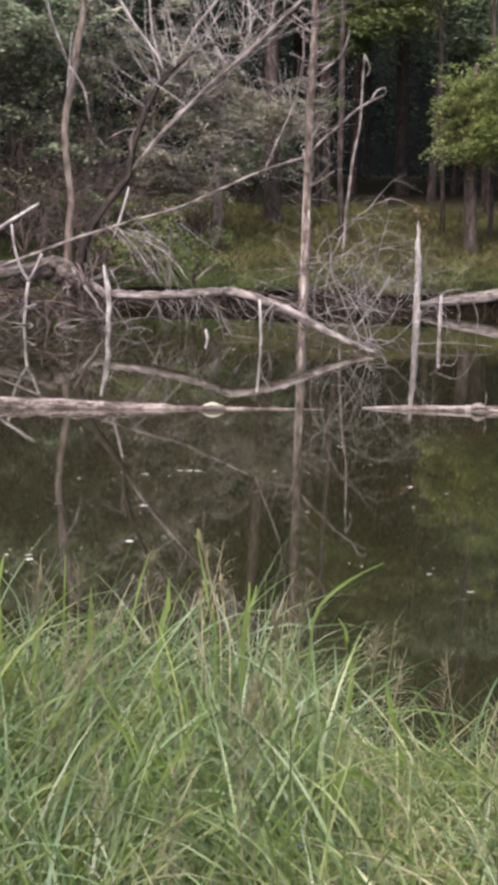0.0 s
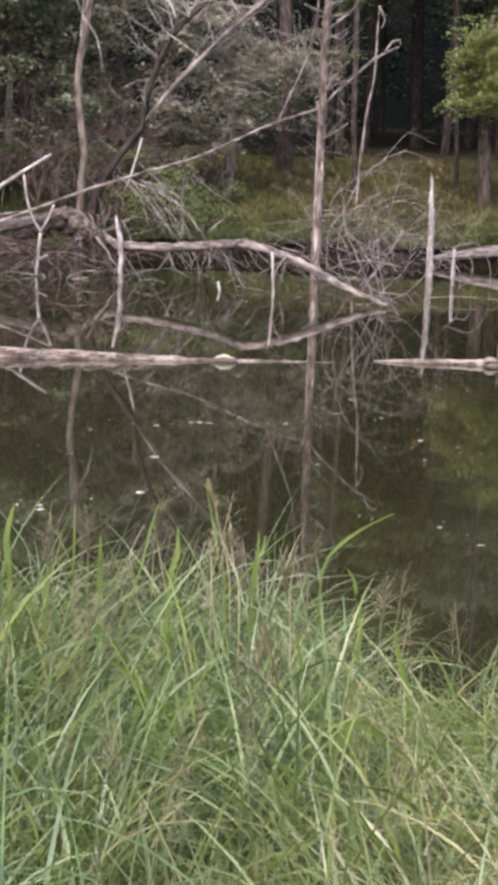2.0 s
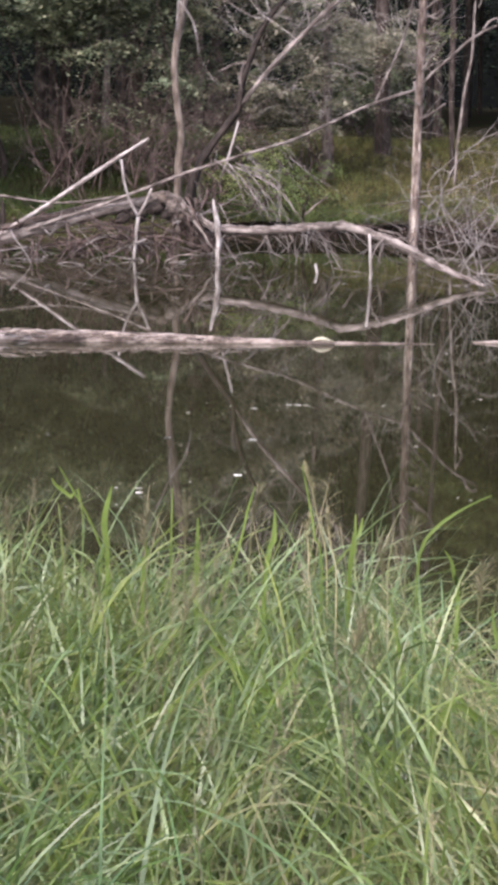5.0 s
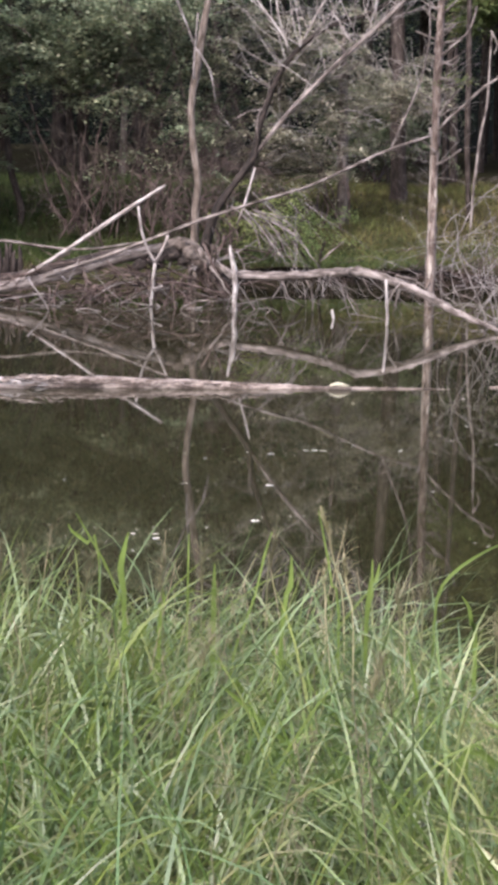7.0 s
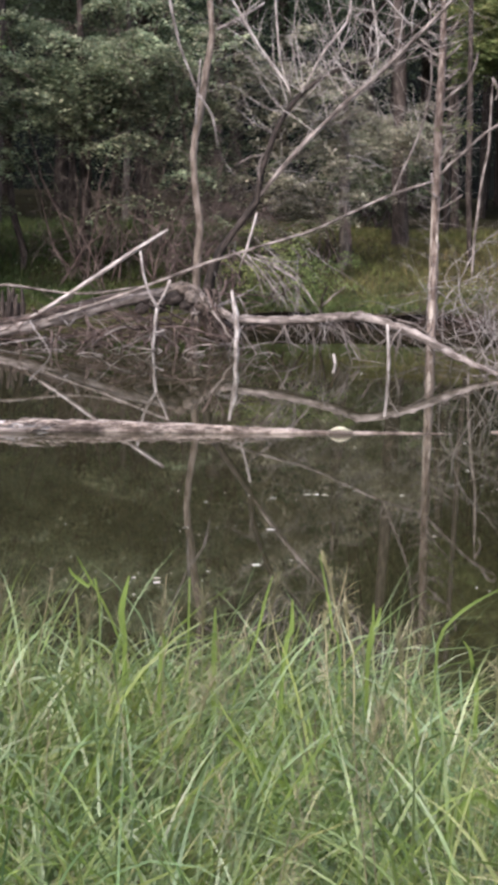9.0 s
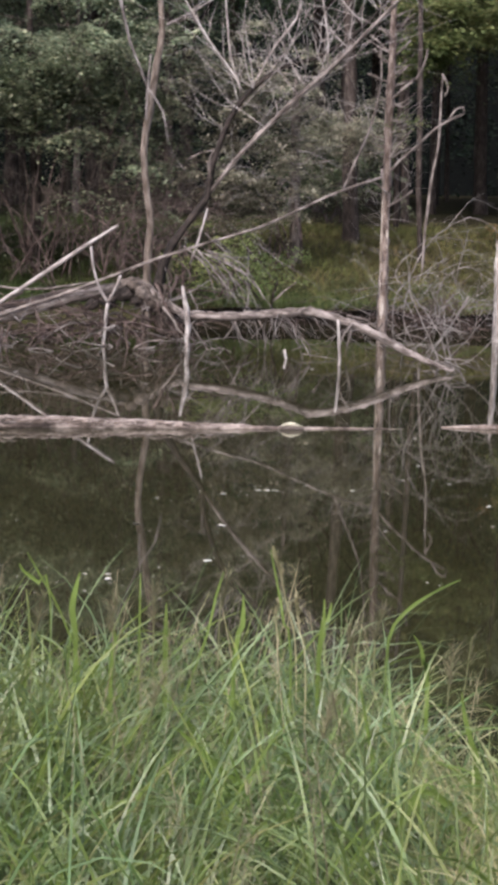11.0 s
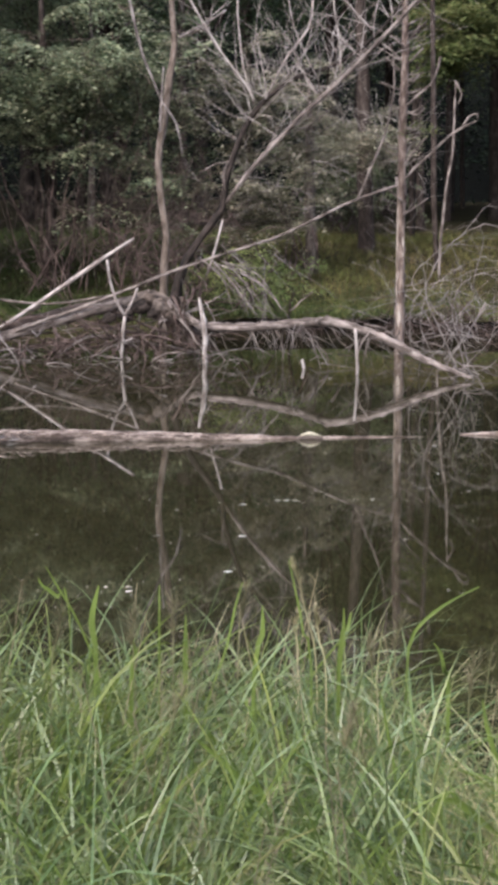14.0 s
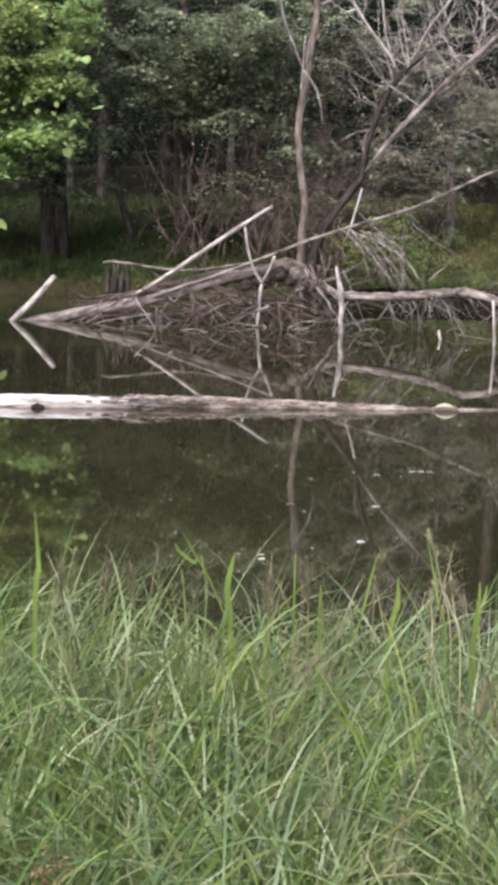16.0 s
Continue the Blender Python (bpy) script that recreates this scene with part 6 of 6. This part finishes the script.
# single blades and stalks that stand out against the water
def grass_blade(pts, mat=G_LIME, label="long arching green sedge among the bank grass"):
    """A folded blade along (x, y, z, half width) points, from its foot to its tip."""
    x, y = pts[0][0], pts[0][1]
    z = float(ground_height(x, y))
    t = thing("tall_sedge", (x, y, z), label, "sedge", "tall sedges on the near bank")
    c = spline([(x, y, z - 0.02, pts[0][3] * 0.8)] + list(pts), 0.04)
    tan = np.gradient(c[:, :3], axis=0)
    side = np.cross(tan, np.array([0.25, 1.0, 0.15]))
    side /= np.linalg.norm(side, axis=1)[:, None] + 1e-9
    back = np.cross(side, tan)
    back /= np.linalg.norm(back, axis=1)[:, None] + 1e-9
    w = np.maximum(c[:, 3], 0.0006)[:, None]
    v = np.stack([c[:, :3] - side * w, c[:, :3] + back * w * 0.35, c[:, :3] + side * w], 1).reshape(-1, 3)
    k = np.arange(len(c) - 1)[:, None] * 3
    s = Shape()
    s.add(v, np.vstack([k + np.array([0, 1, 4, 3]), k + np.array([1, 2, 5, 4])]))
    part("blade", s, mat, t)
    return t


grass_blade([(-0.33, 5.00, 0.89, 0.0029), (-0.36, 5.00, 1.01, 0.0029), (-0.40, 5.00, 1.10, 0.0029), (-0.43, 5.00, 1.15, 0.0029), (-0.47, 5.00, 1.22, 0.0015)])
grass_blade([(-0.34, 5.00, 0.94, 0.0059), (-0.34, 5.00, 1.00, 0.0074), (-0.35, 5.00, 1.07, 0.0088), (-0.34, 5.00, 1.13, 0.0059), (-0.33, 5.00, 1.17, 0.0015)])
grass_blade([(-0.40, 4.90, 1.12, 0.0014), (-0.43, 4.90, 1.16, 0.0058), (-0.47, 4.90, 1.19, 0.0043), (-0.48, 4.90, 1.21, 0.0014)])
grass_blade([(-0.17, 5.00, 0.87, 0.0029), (-0.17, 5.00, 1.02, 0.0029), (-0.17, 5.00, 1.17, 0.0015)])
grass_blade([(-0.05, 4.90, 0.81, 0.0029), (-0.02, 4.90, 0.94, 0.0029), (0.01, 4.90, 1.03, 0.0029), (0.03, 4.90, 1.13, 0.0029), (0.05, 4.90, 1.20, 0.0014)])
grass_blade([(0.23, 4.90, 0.98, 0.0029), (0.21, 4.90, 1.06, 0.0029), (0.20, 4.90, 1.12, 0.0029), (0.17, 4.90, 1.26, 0.0014)])
grass_blade([(0.49, 5.00, 0.92, 0.0029), (0.50, 5.00, 1.02, 0.0044), (0.52, 5.00, 1.06, 0.0044), (0.56, 5.00, 1.10, 0.0044), (0.62, 5.00, 1.14, 0.0029), (0.68, 5.00, 1.17, 0.0015)])
grass_blade([(0.59, 4.90, 0.91, 0.0058), (0.58, 4.90, 0.96, 0.0058), (0.57, 4.90, 1.01, 0.0043), (0.55, 4.90, 1.04, 0.0014)])
grass_blade([(0.69, 4.60, 0.75, 0.0068), (0.67, 4.60, 0.84, 0.0068), (0.65, 4.60, 0.91, 0.0054), (0.64, 4.60, 0.97, 0.0014)])
grass_blade([(0.45, 4.50, 0.61, 0.0053), (0.43, 4.50, 0.75, 0.0053), (0.40, 4.50, 0.91, 0.0040), (0.38, 4.50, 1.01, 0.0013)])
grass_blade([(0.43, 4.20, 0.69, 0.0037), (0.45, 4.20, 0.74, 0.0074), (0.48, 4.20, 0.81, 0.0086), (0.51, 4.20, 0.86, 0.0049), (0.53, 4.20, 0.85, 0.0012)])
grass_blade([(0.52, 4.30, 0.68, 0.0038), (0.51, 4.30, 0.79, 0.0051), (0.54, 4.30, 0.81, 0.0089), (0.60, 4.30, 0.76, 0.0089), (0.69, 4.30, 0.69, 0.0025)])
grass_blade([(-0.10, 5.00, 0.93, 0.0074), (-0.10, 5.00, 1.00, 0.0074), (-0.10, 5.00, 1.09, 0.0015)])
grass_blade([(0.31, 5.00, 0.93, 0.0044), (0.32, 5.00, 1.01, 0.0059), (0.32, 5.00, 1.11, 0.0015)])
grass_blade([(0.31, 5.00, 0.98, 0.0059), (0.33, 5.00, 1.05, 0.0059), (0.34, 5.00, 1.10, 0.0015)])
grass_blade([(-0.85, 4.90, 1.05, 0.0072), (-0.84, 4.90, 1.13, 0.0072), (-0.85, 4.90, 1.28, 0.0014)])
grass_blade([(-0.24, 4.90, 0.93, 0.0058), (-0.23, 4.90, 1.01, 0.0058), (-0.24, 4.90, 1.06, 0.0014)])
grass_blade([(0.08, 4.80, 0.98, 0.0056), (0.10, 4.80, 1.08, 0.0071), (0.10, 4.80, 1.16, 0.0014)])
grass_blade([(0.04, 4.80, 0.57, 0.0056), (0.02, 4.80, 0.72, 0.0071), (-0.04, 4.80, 0.83, 0.0056), (-0.10, 4.80, 0.89, 0.0014)])
grass_blade([(0.10, 4.40, 0.75, 0.0065), (0.05, 4.40, 0.82, 0.0078), (-0.02, 4.40, 0.89, 0.0065), (-0.07, 4.40, 0.93, 0.0013)])


# stalks with seed heads that stand above the grass
def seed_stalk(pts, label, head, hair, count, wide):
    """A thin stalk along (x, y, z, radius) points, its upper part set with fine spikelets."""
    x, y = pts[0][0], pts[0][1]
    z = float(ground_height(x, y))
    t = thing("seeding_sedge", (x, y, z), label, "sedge", "seeding sedges on the near bank")
    path = spline([(x, y, z - 0.02, 0.002)] + list(pts), 0.01)
    s = Shape()
    tube(s, [(*p[:3], 0.0021) for p in path[::6]], 4, 0.05, 0.0)
    part("stem", s, G_STRAW if hair < 0.03 else G_WISP, t)
    top = path[-max(3, int(head / 0.01)):, :3]
    at = top[rng.integers(0, len(top), count)]
    s = Shape()
    blades(s, at[:, 0], at[:, 1], at[:, 2], hair * rng.uniform(0.4, 1.2, count), rng.uniform(0.0006, wide, count), rng.uniform(0.1, 0.9, count), 3, None, np.abs(rng.normal(0.6 if hair > 0.03 else 0.3, 0.3, count)))
    part("seed_head", s, G_STRAW if hair < 0.03 else G_SEED, t, "tan seed head", "stuff", False)


seed_stalk([(0.25, 5.00, 0.93, 0.0029), (0.22, 5.00, 1.09, 0.0029), (0.20, 5.00, 1.18, 0.0029), (0.18, 5.00, 1.23, 0.0015)], "straw-coloured sedge stalk with a narrow seed head", 0.07, 0.024, 70, 0.006)
seed_stalk([(0.20, 5.00, 0.95, 0.0029), (0.19, 5.00, 1.05, 0.0029), (0.20, 5.00, 1.09, 0.0015)], "straw-coloured sedge stalk with a narrow seed head", 0.07, 0.024, 70, 0.006)
seed_stalk([(0.27, 4.90, 0.93, 0.0029), (0.25, 4.90, 1.05, 0.0029), (0.24, 4.90, 1.12, 0.0014)], "straw-coloured sedge stalk with a narrow seed head", 0.07, 0.024, 70, 0.006)
seed_stalk([(0.04, 5.00, 1.00, 0.0029), (0.05, 5.00, 1.09, 0.0029), (0.06, 5.00, 1.16, 0.0015)], "thin sedge stalk with an airy tan plume", 0.10, 0.055, 130, 0.0022)
seed_stalk([(-0.13, 4.90, 0.96, 0.0029), (-0.13, 4.90, 1.07, 0.0029), (-0.13, 4.90, 1.14, 0.0014)], "thin sedge stalk with an airy tan plume", 0.10, 0.055, 130, 0.0022)
seed_stalk([(-0.23, 4.90, 0.96, 0.0029), (-0.24, 4.90, 1.04, 0.0029), (-0.23, 4.90, 1.11, 0.0014)], "thin sedge stalk with an airy tan plume", 0.10, 0.055, 130, 0.0022)
seed_stalk([(0.45, 4.90, 0.93, 0.0029), (0.45, 4.90, 1.04, 0.0029), (0.47, 4.90, 1.10, 0.0014)], "thin sedge stalk with an airy tan plume", 0.10, 0.055, 130, 0.0022)
seed_stalk([(0.39, 4.90, 0.88, 0.0029), (0.39, 4.90, 0.97, 0.0029), (0.38, 4.90, 1.05, 0.0014)], "thin sedge stalk with an airy tan plume", 0.10, 0.055, 130, 0.0022)
seed_stalk([(0.62, 4.70, 0.85, 0.0028), (0.62, 4.70, 0.94, 0.0028), (0.63, 4.70, 1.04, 0.0014)], "thin sedge stalk with an airy tan plume", 0.10, 0.055, 130, 0.0022)
seed_stalk([(-0.67, 4.90, 0.97, 0.0029), (-0.66, 4.90, 1.06, 0.0029), (-0.65, 4.90, 1.15, 0.0014)], "thin sedge stalk with an airy tan plume", 0.10, 0.055, 130, 0.0022)
seed_stalk([(-0.58, 4.90, 0.95, 0.0029), (-0.59, 4.90, 1.03, 0.0029), (-0.60, 4.90, 1.13, 0.0014)], "thin sedge stalk with an airy tan plume", 0.10, 0.055, 130, 0.0022)
seed_stalk([(-0.74, 4.80, 0.99, 0.0028), (-0.76, 4.80, 1.06, 0.0028), (-0.77, 4.80, 1.15, 0.0014)], "thin sedge stalk with an airy tan plume", 0.10, 0.055, 130, 0.0022)
seed_stalk([(-0.43, 4.70, 0.98, 0.0028), (-0.42, 4.70, 1.07, 0.0028), (-0.40, 4.70, 1.16, 0.0014)], "thin sedge stalk with an airy tan plume", 0.10, 0.055, 130, 0.0022)
seed_stalk([(-0.13, 4.50, 0.83, 0.0026), (-0.12, 4.50, 0.94, 0.0026), (-0.09, 4.50, 1.02, 0.0013)], "thin sedge stalk with an airy tan plume", 0.10, 0.055, 130, 0.0022)
seed_stalk([(0.27, 4.40, 0.82, 0.0026), (0.29, 4.40, 0.91, 0.0026), (0.31, 4.40, 0.99, 0.0013)], "thin sedge stalk with an airy tan plume", 0.10, 0.055, 130, 0.0022)
